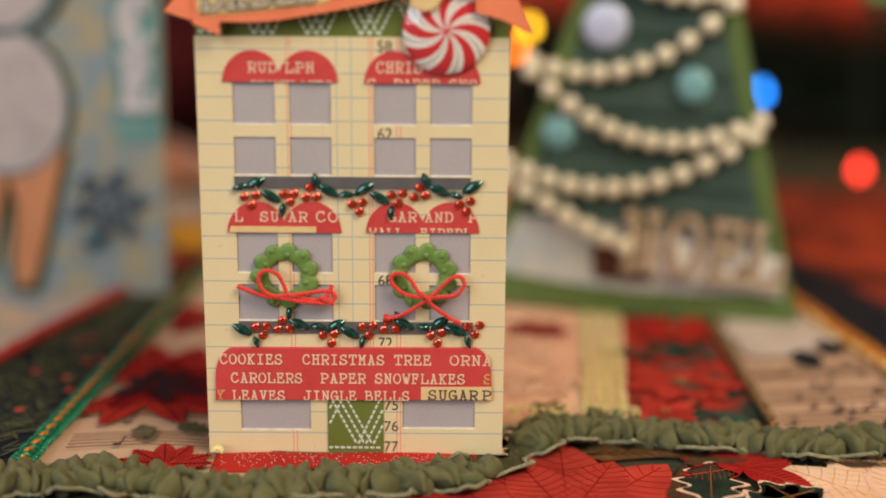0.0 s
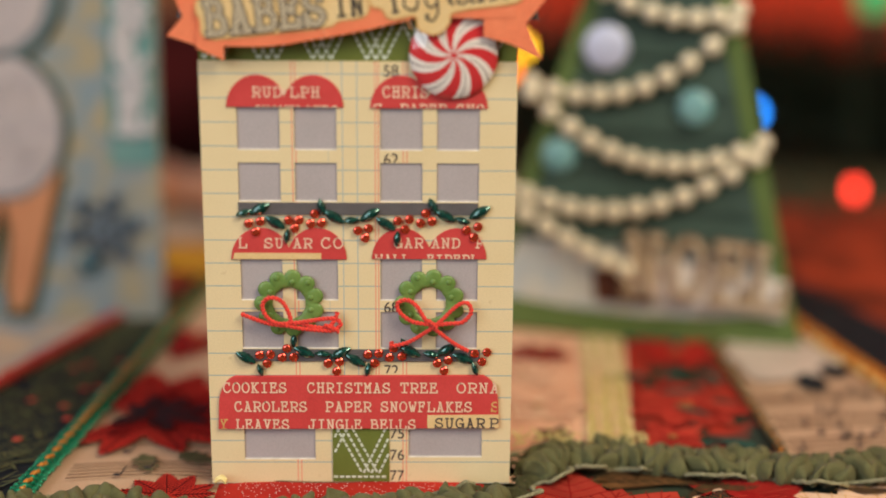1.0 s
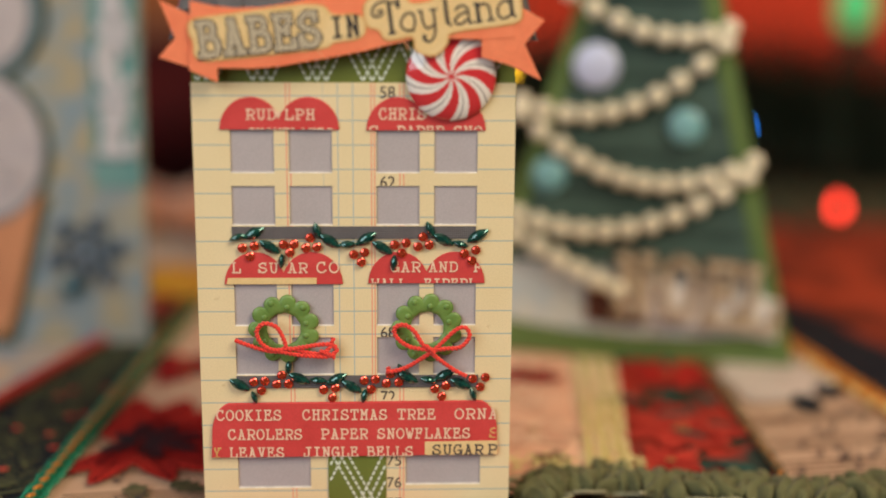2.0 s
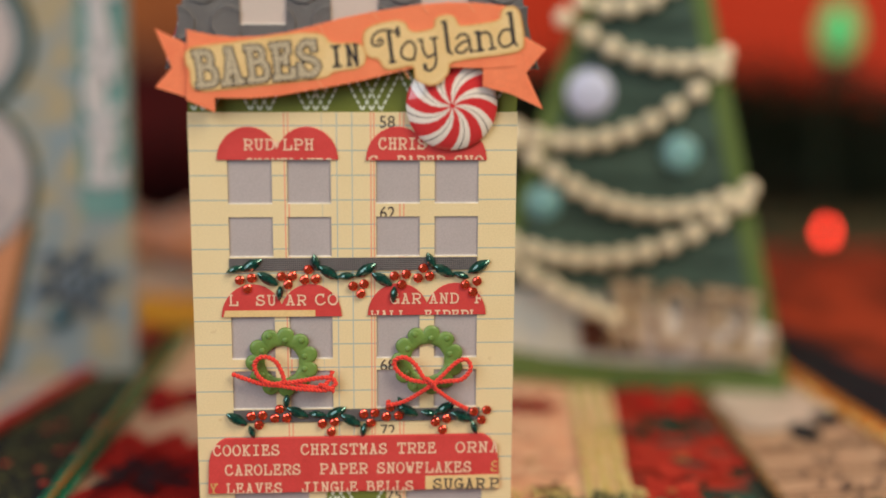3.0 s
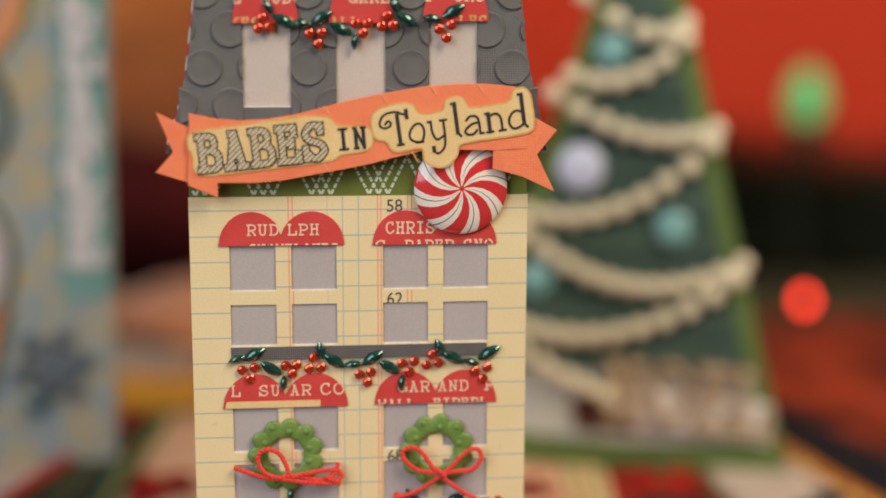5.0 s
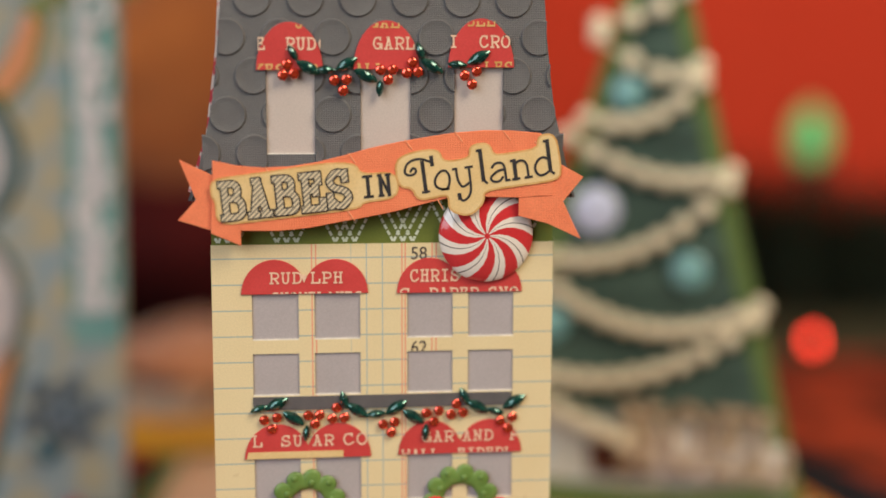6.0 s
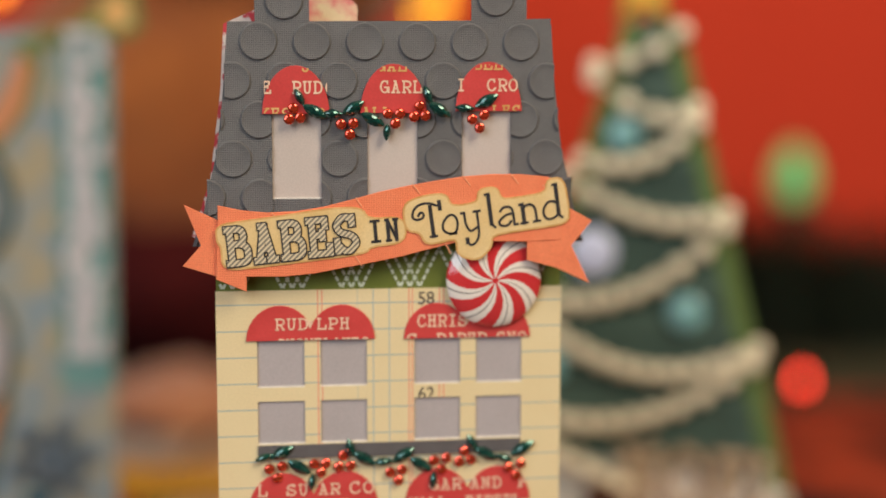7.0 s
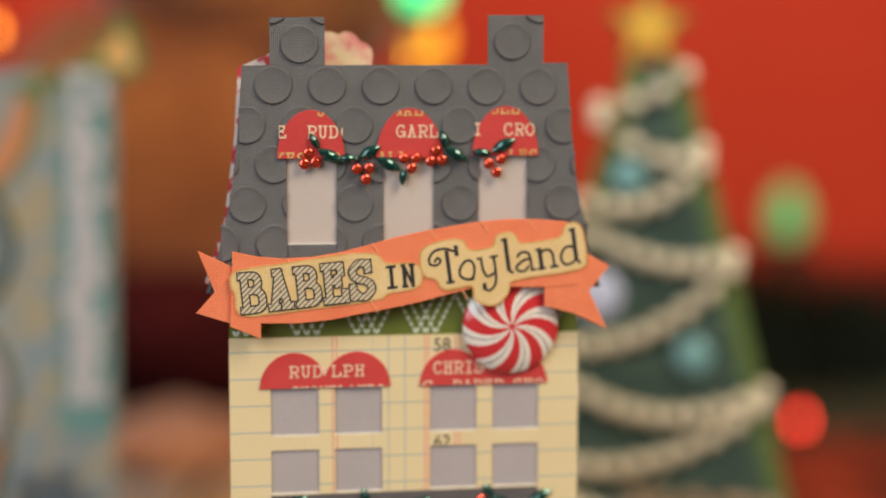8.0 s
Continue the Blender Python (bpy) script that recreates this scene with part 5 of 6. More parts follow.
path, u = [spline(RUFFLE, 0)], 0.0
while u < len(RUFFLE) - 1.01:
    u += 0.004
    p = spline(RUFFLE, u)
    if (p - path[-1]).length > 0.55:
        path.append(p)
bm = bmesh.new()
NV = 24
cols, edge_front, edge_back, run = [], [], [], 0.0
for i, p in enumerate(path):
    d = (path[min(i + 1, len(path) - 1)] - path[max(i - 1, 0)]).normalized()
    nrm = Vector((-d.y, d.x, 0))
    run += 0.6
    beat = run / 6.0 + 1.5 * noise.noise(Vector((run * 0.045, 3.1, 0)))
    height = 0.85 + 0.5 * noise.noise(Vector((math.floor(beat) * 1.7, 5.0, 0)))
    second = 0.85 + 0.5 * noise.noise(Vector((math.floor(beat + 0.5) * 2.3, 8.0, 0)))
    frill = math.sin(2 * math.pi * (run / 21 + 0.9 * noise.noise(Vector((run * 0.02, 9, 0)))))
    col = []
    for j in range(NV + 1):
        v = j / NV * 2 - 1
        skew = 0.28 * v + 0.4 * noise.noise(Vector((run * 0.07, v * 1.6, 12)))
        front_puff = math.exp(-((v + 0.12) / 0.42) ** 4) * abs(math.sin(math.pi * (beat + skew))) ** 0.48 * height
        back_puff = math.exp(-((v - 0.58) / 0.3) ** 4) * abs(math.sin(math.pi * (beat + 0.5 + skew))) ** 0.48 * second
        off = v * (9.8 + (3.8 if v < 0 else 2.4) * frill)
        lip = max(0.0, abs(v) - 0.55) / 0.45
        z = -1.6 + 2.2 * front_puff + 2.0 * back_puff + lip * (1.2 + 1.9 * frill * (1 if v < 0 else -0.6))
        z += 1.5 * noise.noise(Vector((run * 0.2, v * 3, 1))) + 0.8 * noise.noise(Vector((run * 0.55, v * 6, 2)))
        q = p + nrm * off + d * (2.2 * v + 1.6 * lip * math.cos(math.pi * beat) + 1.4 * noise.noise(Vector((run * 0.1, v, 4))))
        if -48 < q.x < 49 and -2.5 < q.y < 14:
            z = min(z, -0.3)
        col.append(Vector((q.x, q.y, max(z, -3.3))))
    cols.append([bm.verts.new(c * MM) for c in col])
    edge_front.append(col[0])
    edge_back.append(col[-1])
for a, b in zip(cols, cols[1:]):
    for j in range(NV):
        bm.faces.new((a[j], b[j], b[j + 1], a[j + 1]))
r = bmesh.ops.solidify(bm, geom=bm.faces[:], thickness=0.0005)
rnd_puff = random.Random(41)
for row, (aside, long_, tall) in enumerate(((-2.6, 6.4, 4.4), (4.2, 4.6, 3.8))):
    i = 3 + 3 * row
    while i < len(path) - 4:
        d = (path[i + 2] - path[i - 2]).normalized()
        nrm = Vector((-d.y, d.x, 0))
        c = path[i] + nrm * (aside + rnd_puff.uniform(-1.2, 1.2))
        if not (-52 < c.x < 53 and -8 < c.y < 20):
            along_, across = rnd_puff.uniform(1.7, 3.4), long_ * rnd_puff.uniform(0.65, 1.3)
            puff = ball(0, 0, 0, along_, across, tall * rnd_puff.uniform(0.7, 1.3), 14, 12)
            for w in puff.verts:
                w.co.x *= 1 - 0.35 * (w.co.y / (across * MM)) ** 2
                w.co.x += 1.5 * MM * math.sin(w.co.y / MM * 0.5 + i)
                w.co += Vector(noise.noise_vector(w.co * 230 + Vector((i, row, 0)))) * 1.5 * MM
            turn = math.atan2(d.y, d.x) + rnd_puff.gauss(0.1, 0.42)
            bmesh.ops.transform(puff, matrix=Matrix.Translation((c.x * MM, c.y * MM, rnd_puff.uniform(-0.6, 1.3) * MM)) @ Matrix.Rotation(turn, 4, "Z") @ Matrix.Rotation(rnd_puff.gauss(0, 0.35), 4, "Y"), verts=puff.verts)
            bm = join(bm, puff)
        i += int(rnd_puff.uniform(5.6, 8.6))
ruffle = part("ruffle", bm, M_RUFFLE, runner, "gathered olive green cotton ruffle", smooth=True)
for edge in (edge_front, edge_back):
    pts = [c + Vector((0, 0, 0.35)) for c in edge[::3]]
    for ph in (0, math.pi):
        part("ruffle_edge", tube(pts, 0.5, 5, twist=(0.55, 0.36, ph), steps=6), M_RUFFLE_EDGE, ruffle, "sage overlock stitching", smooth=True)
bits = [ball(52 + rnd.uniform(-3, 42), 30 + rnd.uniform(-4, 5), 3.0 + rnd.uniform(-1, 2), 0.7, 0.7, 0.5, 5, 4) for _ in range(150)]
for _ in range(300):
    y = rnd.uniform(24, 100)
    bits.append(ball(along(*R_RIB1, y)[0] - rnd.choice((2, 6, 11, 15)) + rnd.uniform(-1.2, 1.2), y, 1.7, 0.6, 0.6, 0.4, 5, 4))
tagged(part("glitter", join(*bits), M_GLITTER, runner, "loose gold glitter along the hem"), kind="stuff")

# ---------------- the tree card ----------------
M_TREE_EDGE = mat("moss_green_card", (0.12, 0.19, 0.055), (0.09, 0.15, 0.04), 0.7, 40, 2000, 0.1)
M_TREE_DARK = mat("dark_green_cardstock", (0.050, 0.094, 0.075), (0.034, 0.066, 0.053), 0.7, 50, 2000, 0.2)
M_PEARL = mat("cream_pearl", (0.90, 0.85, 0.64), (0.84, 0.77, 0.55), 0.35, 60, 2000, 0.0, coat=0.3)
M_TEAL_GEM = mat("teal_enamel", (0.20, 0.45, 0.47), (0.15, 0.37, 0.40), 0.3, 60, 2000, 0.0, coat=0.4)
M_LILAC_GEM = mat("lilac_enamel", (0.58, 0.66, 0.88), (0.52, 0.59, 0.80), 0.3, 60, 2000, 0.0, coat=0.4)
M_SNOW = mat("pale_plaid_paper", (0.60, 0.59, 0.48), (0.36, 0.45, 0.50), 0.75, 62, 2000, 0.1, mix=0.4)
M_TRUNK = mat("brown_card", (0.10, 0.035, 0.02), (0.07, 0.025, 0.015), 0.8, 60, 2000, 0.2)
M_STAR = mat("yellow_star_card", (0.75, 0.45, 0.06), (0.62, 0.34, 0.04), 0.6, 60, 2000, 0.1)
M_NOEL = mat("patterned_cream_chipboard", (0.60, 0.50, 0.34), (0.40, 0.29, 0.18), 0.75, 220, 2000, 0.2, mix=0.25)

M_NOEL_RIM = mat("brown_inked_chipboard", (0.30, 0.20, 0.12), (0.20, 0.12, 0.07), 0.8, 220, 2000, 0.2)

tree = thing("tree_card", "dark green paper Christmas tree card with pearl garlands and a star", "tree card", at=(0.1078, 0.149, 0.0), turn=-12)
# the card leans back and a little to one side
tree.matrix_world = tree.matrix_world @ Matrix.Rotation(radians(-5.5), 4, "X") @ Matrix.Rotation(radians(1.8), 4, "Y")


def hw(z):
    return 69.0 - 0.272 * z


part("card_base", slab([(-hw(0), 0), (hw(0), 0), (hw(212), 212), (-hw(212), 212)], 0, 3.5, 0.3), M_TREE_EDGE, tree, "moss green tapered card")
for k in range(11):
    z0, z1 = 40 + k * 15.5, 40 + (k + 1) * 15.5 + 2.0
    w0, w1 = hw(z0) - 8, hw(z1) - 8
    bm = bmesh.new()
    vs = [bm.verts.new(c) for c in ((-w0 * MM, -0.0028, z0 * MM), (w0 * MM, -0.0028, z0 * MM), (w1 * MM, -0.0006, z1 * MM), (-w1 * MM, -0.0006, z1 * MM))]
    f = bm.faces.new(vs)
    rr = bmesh.ops.extrude_face_region(bm, geom=[f])
    bmesh.ops.translate(bm, verts=[g for g in rr["geom"] if isinstance(g, bmesh.types.BMVert)], vec=(0, 0.0005, 0))
    bmesh.ops.recalc_face_normals(bm, faces=bm.faces)
    part("pleat", bm, M_TREE_DARK, tree, "dark green paper pleat")
part("snow_panel", slab([(-hw(14) + 5, 14.5), (-30, 11.5), (0, 10.5), (30, 12), (hw(16) - 6, 16), (hw(39) - 7, 39), (-hw(39) + 7, 39)], -0.8, 0.8), M_SNOW, tree, "pale blue plaid paper")
part("trunk", slab([(-17, 15), (7, 15), (8, 29), (-19, 29)], -1.7, 0.8, 0.2), M_TRUNK, tree, "brown paper trunk")
pearl = mesh_of("pearl", ball(0, 0, 0, 3.9, 3.4, 3.9, 12, 8), M_PEARL)
for p in pearl.polygons:
    p.use_smooth = True
swags = (((-57, 55), (-30, 41), (-5, 30)), ((-57, 62), (-7, 54.5), (43, 79.5)), ((-49, 100), (-2, 75), (45, 85.5)), ((-49, 104), (-8, 103.5), (30.5, 131.5)), ((-32, 149), (2, 134), (31.5, 137.5)), ((-25, 156), (-2, 156), (18, 171.5)), ((-22, 188), (2, 174), (18, 178)), ((-22, 193), (-4, 197), (10.5, 207)))
for a, m_, b in swags:
    length = math.dist(a, m_) + math.dist(m_, b)
    n = max(3, int(length / 9.2))
    cord = []
    for i in range(n + 1):
        t = i / n
        x = (1 - t) ** 2 * a[0] + 2 * t * (1 - t) * (2 * m_[0] - (a[0] + b[0]) / 2) + t * t * b[0]
        z = (1 - t) ** 2 * a[1] + 2 * t * (1 - t) * (2 * m_[1] - (a[1] + b[1]) / 2) + t * t * b[1]
        ob = new("pearl", pearl)
        ob.parent = tree
        ob.matrix_local = Matrix.Translation((x * MM, -0.0062, z * MM))
        cord.append((x, -5.0, z))
    part("cord", tube(cord, 0.6, 5, steps=2), M_PEARL, tree)
for x, z, r, ma in ((-20, 120, 9.4, M_LILAC_GEM), (17.5, 98, 7.2, M_TEAL_GEM), (-36, 75, 7.2, M_TEAL_GEM), (-10, 166.5, 6.8, M_TEAL_GEM)):
    part("ornament", ball(x, -3.8, z, r, 2.6, r, 20, 12), ma, tree, smooth=True)
star = [(-4 + math.sin(math.pi * k / 5) * (15 if k % 2 == 0 else 7), 225 + math.cos(math.pi * k / 5) * (15 if k % 2 == 0 else 7)) for k in range(10)]
part("star", slab(star, -1.5, 2.0, 0.4), M_STAR, tree, "yellow paper star")
part("star_border", slab([(-4 + (x + 4) * 1.22, 225 + (z - 225) * 1.22) for x, z in star], 0.6, 1.5), M_TREE_EDGE, tree)
for k, (c, x, z) in enumerate((("N", -5, 21), ("O", 13, 21), ("E", 30.5, 20), ("L", 46, 19.5))):
    letter = part("letter", word_mesh(c, x, z, 23, 12.8, -6.5, 1.25, -2, 1.2), M_NOEL, tree, "cream patterned chipboard letter")
    part("letter_rim", word_mesh(c, x, z, 23, 12.8, -5.2, 2.1, -2, 1.6), M_NOEL_RIM, letter)
part("foam_pad", slab([(-2, 20), (60, 14), (60, 30), (-2, 36)], -3.6, 2.2), M_WHITE_CORE, tree)

# ---------------- the peace card ----------------
M_BLUE_CARD = mat("mottled_blue_paper", (0.19, 0.255, 0.285), (0.33, 0.285, 0.18), 0.75, 62, 2000, 0.1, mix=0.22)
M_TEAL_STRIP = mat("teal_paper", (0.095, 0.23, 0.22), (0.14, 0.27, 0.25), 0.75, 40, 2000, 0.1)
M_LETTER = mat("white_letter_card", (0.50, 0.49, 0.49), (0.42, 0.42, 0.43), 0.7, 60, 2000, 0.1)
M_ROBE = mat("white_embossed_card", (0.44, 0.39, 0.38), (0.38, 0.34, 0.34), 0.6, 110, 1200, 0.4)
M_SHADE = mat("blue_grey_ink", (0.14, 0.19, 0.20), (0.10, 0.14, 0.15), 0.7, 60, 2000, 0.1)
M_OUTLINE = mat("dark_olive_card", (0.045, 0.055, 0.022), (0.03, 0.04, 0.015), 0.7, 60, 2000, 0.1)
M_TAN = mat("peach_tan_card", (0.52, 0.23, 0.11), (0.45, 0.19, 0.09), 0.7, 60, 2000, 0.1)
M_FLAKE = mat("slate_blue_enamel", (0.07, 0.11, 0.15), (0.03, 0.06, 0.09), 0.3, 200, 2000, 0.1, coat=0.5)
M_MOSS = mat("moss_leaf_card", (0.17, 0.20, 0.06), (0.13, 0.15, 0.04), 0.7, 60, 2000, 0.1)

M_FLAKE_PALE = mat("pale_slate_enamel", (0.22, 0.28, 0.33), (0.15, 0.20, 0.25), 0.3, 200, 2000, 0.1, coat=0.5)

peace = thing("peace_card", "pale blue paper card with white letters and a die-cut figure", "greeting card", at=(0, 0.175, 0.0))
part("card_base", slab([(-235, 0), (-93, 0), (-89.5, 203), (-120, 206), (-235, 206)], 0, 5, 0.4), M_BLUE_CARD, peace, "mottled pale blue card")
part("teal_strip", slab([(-112.5, 68), (-92.6, 68), (-90.4, 205), (-109.5, 205)], -0.6, 0.58), M_TEAL_STRIP, peace, "teal paper strip")
for k, c in enumerate("PEACE"):
    part("letter", word_mesh(c, -107.0 + k * -0.5 + 1, 183.2 - 25.0 * k, 21.5, 12.4, -2.4, 1.8, 0, 1.2), M_LETTER, peace, "white chipboard letter")
part("foam_pad", slab([(-106, 80), (-100, 80), (-100, 196), (-106, 196)], -1.25, 0.6), M_LETTER, peace)
FX, FZ = -116.5, 40.5
flake = part("snowflake", ball(FX, -3.5, FZ, 2.4, 2.0, 2.4, 14, 8), M_FLAKE_PALE, peace, "slate blue jewelled snowflake")
for k in range(6):
    a = radians(60 * k + 10)
    part("snowflake_arm", tube([(FX + 3 * math.cos(a), -2.4, FZ + 3 * math.sin(a)), (FX + 16 * math.cos(a), -2.0, FZ + 16 * math.sin(a))], 1.3, 6), M_FLAKE, flake)
    for d, off, r in ((17, 0, 1.9), (6.5, 0.52, 1.7), (11, 0.26, 1.8), (11, -0.26, 1.8), (14.5, 0.18, 1.4), (14.5, -0.18, 1.4)):
        part("snowflake_tip", ball(FX + d * math.cos(a + off), -2.2, FZ + d * math.sin(a + off), r, 1.2, r, 8, 6), M_FLAKE_PALE if d > 16 or d < 7 else M_FLAKE, flake)
part("blue_bead", ball(-123.5, -3, 26, 4.2, 2.6, 5.0, 12, 8), mat("deep_teal_bead", (0.02, 0.10, 0.13), (0.01, 0.06, 0.08), 0.2, 100, 2000, 0.0, coat=0.6), peace, smooth=True)


def lobe(cx, cz, rx, rz, y, thick, n=40, a0=0.0):
    return slab([(cx + rx * math.cos(2 * math.pi * k / n), cz + rz * math.sin(2 * math.pi * k / n)) for k in range(n)], y, thick, 0.4)


fig = part("figure", lobe(-158, 85, 25.5, 30, -2.0, 1.2), M_ROBE, peace, "layered white and tan die-cut paper figure")
part("outline", lobe(-158, 84, 29.5, 34, -0.9, 0.8), M_OUTLINE, fig)
part("shading", lobe(-158, 84.5, 27.5, 32, -1.5, 0.6), M_SHADE, fig)
part("upper_outline", lobe(-157, 141, 30, 31, -0.95, 0.7), M_OUTLINE, fig)
part("upper_shading", lobe(-157, 141, 27.5, 28.5, -2.0, 0.7), M_SHADE, fig)
part("upper_body", lobe(-158, 141, 23, 25, -2.6, 0.7), M_ROBE, fig)
for x0, x1, z0 in ((-148, -154, 4), (-170, -176, 4)):
    leg = [(x0 + 14, 66), (x0 + 8, 44), (x0, z0 + 10), (x0 - 4, z0 + 1), (x0 - 10, z0), (x0 - 11, z0 + 12), (x1 - 2, 40), (x1 - 8, 66)]
    part("limb", slab(leg, -1.4, 0.8, 0.2), M_TAN, fig, "tan paper limb")
    part("limb_outline", slab([((x + 159) * 1.0 - 159 + (3.4 if i < 4 else -3.0), z - 1.5 if z > 5 else 0.5) for i, (x, z) in enumerate(leg)], -0.55, 0.5), M_OUTLINE, fig)
arm = [(-124, 197), (-119, 193), (-123, 176), (-132, 164), (-140, 168), (-131, 182)]
part("limb", slab(arm, -1.6, 0.8, 0.2), M_TAN, fig, "tan paper limb")
part("limb_outline", slab([(-130 + (x + 130) * 1.35, 181 + (z - 181) * 1.18) for x, z in arm], -0.75, 0.5), M_MOSS, fig)
for x, z, r0 in ((-150, 96, 9), (-164, 78, 12), (-146, 72, 7), (-160, 140, 11)):
    pts = [(x + (r0 * (1 - k / 26)) * math.cos(k * 0.55), -2.15 if z < 120 else -2.75, z + (r0 * (1 - k / 26)) * math.sin(k * 0.55)) for k in range(24)]
    part("swirl", tube(pts, 0.5, 5, steps=2), M_ROBE, fig)
leafy = [(-128, 200), (-112, 206), (-101, 210), (-93, 219), (-86, 228), (-80, 220), (-78, 207), (-84, 203), (-100, 203.5), (-118, 198)]
part("leaf_flourish", slab(leafy, -1.2, 1.1, 0.3), M_MOSS, peace, "moss green and gold leaf flourish")
part("flourish_fill", slab([(-88 + (x + 88) * 0.55, 212 + (z - 212) * 0.6) for x, z in leafy[2:8]], -1.6, 0.38), M_GOLD_INK, peace)

# ---------------- behind ----------------
# the fur's dark second colour also paints in shading between its lumps
M_FUR = mat("brown_plush_fur", (0.50, 0.17, 0.042), (0.15, 0.036, 0.01), 0.95, 11, 500, 0.9, mix=0.5, sheen=0.5)
# near-black red: the shade below the plush toy, put into the colour
M_MAROON = mat("maroon_plush_shade", (0.06, 0.006, 0.006), (0.025, 0.003, 0.004), 0.9, 20, 500, 0.5)
M_PAW = mat("peach_plush", (0.50, 0.23, 0.12), (0.28, 0.10, 0.05), 0.95, 20, 500, 0.6, sheen=0.4)
M_GOLD_CLOTH = mat("gold_cloth", (0.55, 0.33, 0.04), (0.42, 0.22, 0.03), 0.6, 30, 900, 0.4)

plush = thing("plush_toy", "seated brown plush toy with the shade below it coloured dark maroon", "plush toy", at=(-0.09, 0.56, 0))
bm = rough_up(ball(0, 0, 165, 118, 78, 110, 40, 26), 16, 24)
part("torso", rough_up(bm, 5, 90, 3), M_FUR, plush, "brown plush fur", smooth=True)
part("head", rough_up(rough_up(ball(66, -8, 300, 110, 80, 92, 36, 24), 12, 26, 5), 4, 90, 2), M_FUR, plush, smooth=True)
for sx in (-14, 146):
    part("ear", rough_up(ball(sx, 0, 374, 30, 16, 28, 18, 12), 5, 40, 1), M_FUR, plush, smooth=True)
# dark ellipsoid added where the gap under the torso lies in shade
part("shaded_underside", rough_up(ball(0, -6, 55, 140, 96, 58, 36, 20), 9, 30, 7), M_MAROON, plush, "dark maroon form standing in for the shade under the toy", smooth=True)
for sx in (-72, 10):
    part("paw", rough_up(ball(sx, -150, 10, 46, 50, 15, 24, 16), 10, 45, sx), M_PAW, plush, "peach plush paw", smooth=True)
cushion = tagged(link("gold_cushion", rough_up(ball(-84, 262, 5, 52, 24, 6, 24, 12), 3, 40, 3), M_GOLD_CLOTH, None, True), "small folded gold cloth lying on the runner", "cloth")

M_NEEDLE = mat("evergreen_needles", (0.014, 0.026, 0.012), (0.008, 0.012, 0.008), 0.7, 80, 900, 0.0)
M_STEM = mat("dark_bark", (0.03, 0.02, 0.014), None, 0.9, 80, 900, 0.3)
rnd = random.Random(21)


def evergreen(x0, x1, y, z, r, count, at):
    g = thing("evergreen_garland", "dark evergreen garland lying along the table", "garland", at=at)
    part("stem", tube([(x0 + (x1 - x0) * k / 8, y + 12 * math.sin(k * 1.7), z + 10 * math.sin(k * 1.1)) for k in range(9)], 4, 6), M_STEM, g)
    bm = bmesh.new()
    for _ in range(count):
        u = rnd.random()
        c = Vector((x0 + (x1 - x0) * u, y + 12 * math.sin(u * 13.6), z + 10 * math.sin(u * 8.8)))
        d = Vector((rnd.gauss(0, 0.6), rnd.gauss(0, 1), rnd.gauss(0.1, 1))).normalized()
        s = c + d * rnd.uniform(0, r * 0.55)
        e = s + (d + Vector((rnd.uniform(-0.7, 0.7), 0, 0))) * rnd.uniform(r * 0.35, r * 0.6)
        e.z, s.z = max(e.z, -2.0), max(s.z, -2.0)
        w = d.orthogonal().normalized() * 1.2
        bm.faces.new([bm.verts.new(p * MM) for p in (s + w, s - w, e - w * 0.3, e + w * 0.3)])
    tagged(part("needles", bm, M_NEEDLE, g), kind="stuff")
    return g


evergreen(90, 800, 0, 38, 72, 14000, (0, 0.60, 0))

# string of coloured bulbs
lights = thing("string_lights", "string of glowing coloured Christmas bulbs on dark cord", "string lights")
M_CORD = mat("dark_green_cord", (0.012, 0.03, 0.016), None, 0.6, 80, 900, 0.0)
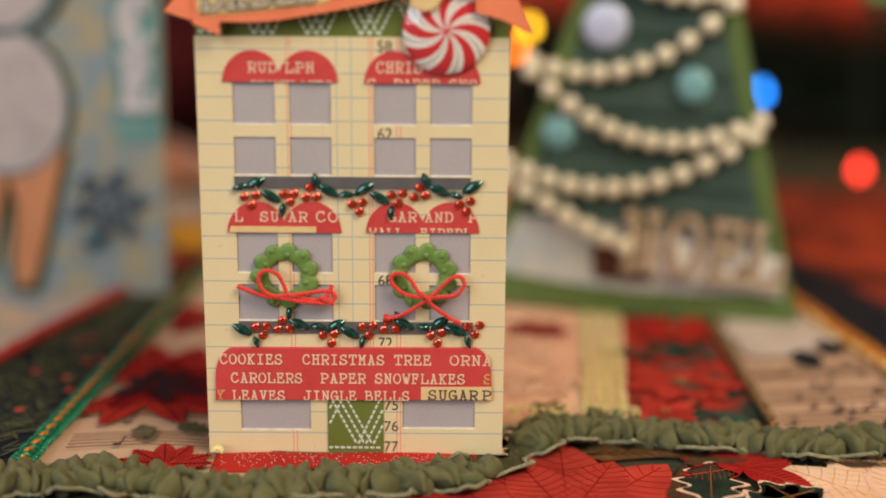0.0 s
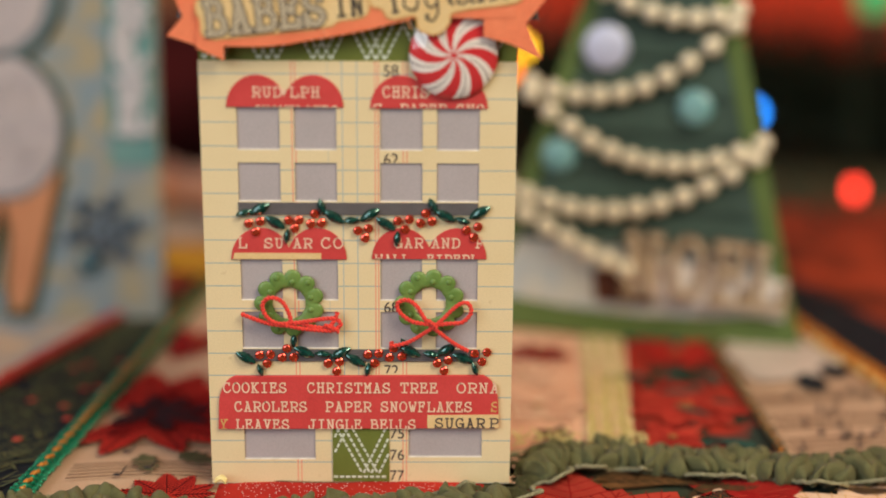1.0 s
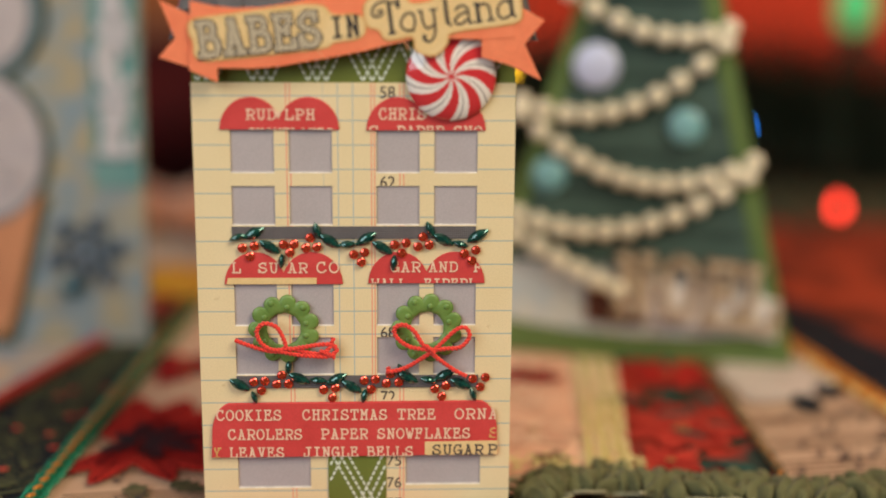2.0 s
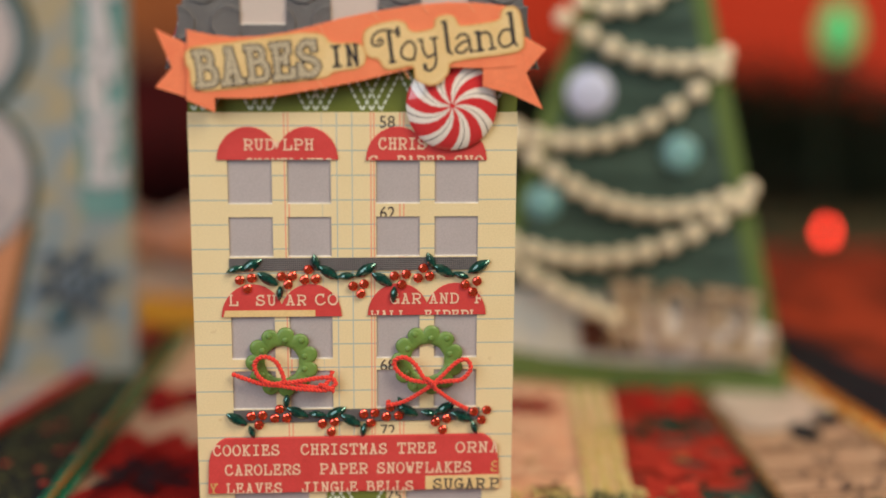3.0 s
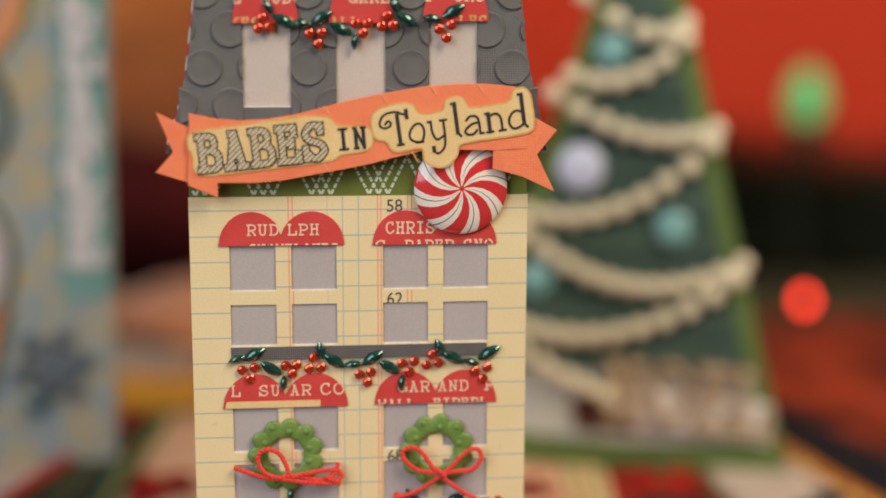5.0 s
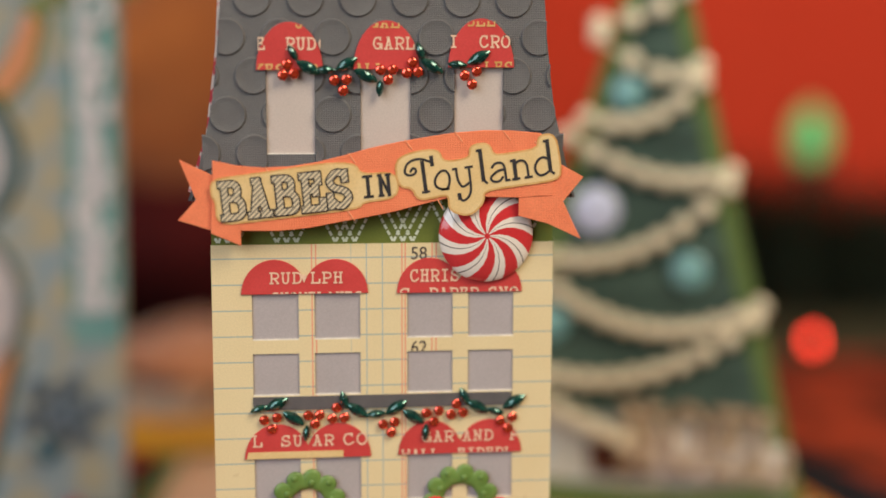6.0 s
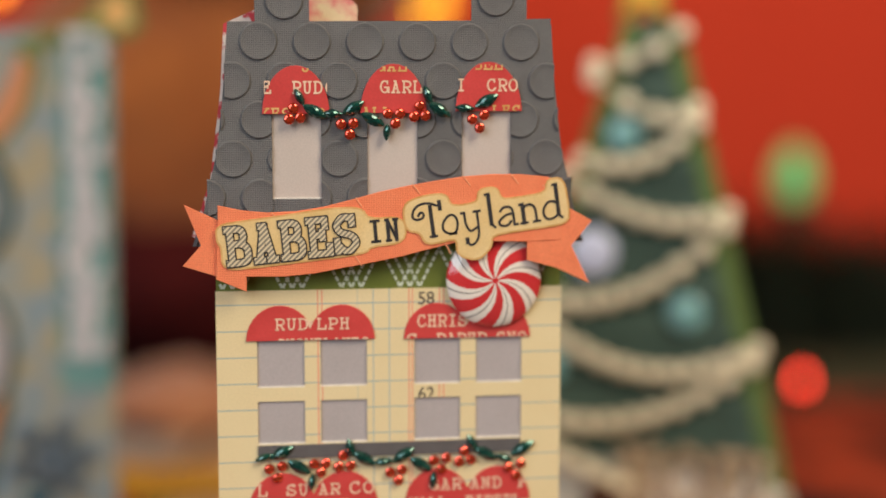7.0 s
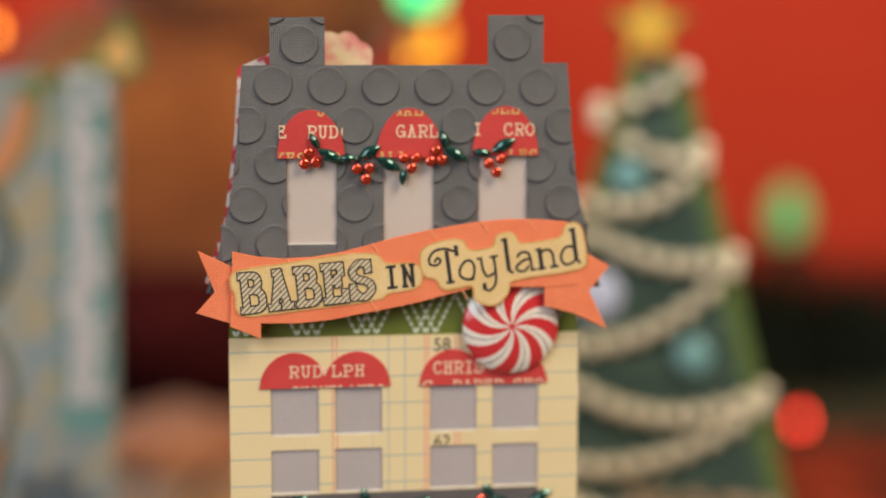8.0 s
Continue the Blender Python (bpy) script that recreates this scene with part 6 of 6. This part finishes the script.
# place, colour, brightness and size of each bulb
BULBS = ((328, 542, 125, "green", (0.04, 0.46, 0.15), 0.68, 1.4), (273, 384, 17, "red", (1.0, 0.045, 0.025), 8.0, 0.33), (216, 400, 60, "blue", (0.02, 0.28, 1.0), 9.0, 0.31),
         (78, 400, 97, "yellow", (1.0, 0.55, 0.02), 8.0, 0.31), (70, 404, 84, "orange", (1.0, 0.22, 0.02), 9.0, 0.31), (62, 450, 272, "green", (0.06, 0.95, 0.30), 1.9, 1.5),
         (66, 454, 237, "amber", (1.0, 0.40, 0.03), 1.5, 1.2), (60, 456, 226, "yellow", (1.0, 0.55, 0.02), 4.0, 0.4), (-172, 400, 236, "orange", (1.0, 0.28, 0.03), 7.0, 0.31), (395, 470, 60, "white", (0.8, 0.7, 0.75), 5.0, 0.36))
GLOW = {}
for x, y, z, c, rgb, power, big in BULBS:
    key = (c, power)
    if key not in GLOW:
        GLOW[key] = glow("glowing_" + c + "_bulb", rgb, power)
    bm = bmesh.new()
    prof = ((0.5, -13), (6.0, -11), (8.6, -6), (9.2, 0), (7.8, 6.5), (4.6, 12), (0.5, 15))
    rings = [[bm.verts.new(((x + big * r * math.cos(2 * math.pi * k / 14)) * MM, (y + big * r * math.sin(2 * math.pi * k / 14)) * MM, (z + big * h) * MM)) for k in range(14)] for r, h in prof]
    for a, b in zip(rings, rings[1:]):
        for k in range(14):
            bm.faces.new((a[k], a[(k + 1) % 14], b[(k + 1) % 14], b[k]))
    bm.faces.new(rings[0][::-1])
    bm.faces.new(rings[-1])
    bulb = part("bulb", bm, GLOW[key], lights, "glowing " + c + " bulb", smooth=True)
    part("socket", tube([(x, y, z - 12 * big), (x, y, z - 24 * big)], 5.6 * big, 10), M_CORD, bulb)
part("cord", tube([(395, 480, 40), (328, 548, 104), (300, 470, 30), (273, 392, -1), (240, 396, 10), (212, 404, 40), (150, 420, 30), (78, 406, 76), (70, 408, 64), (90, 450, 140), (66, 460, 212), (54, 456, 240), (-40, 462, 262), (-172, 406, 216), (-240, 440, 60)], 1.3, 6, steps=8), M_CORD, lights)
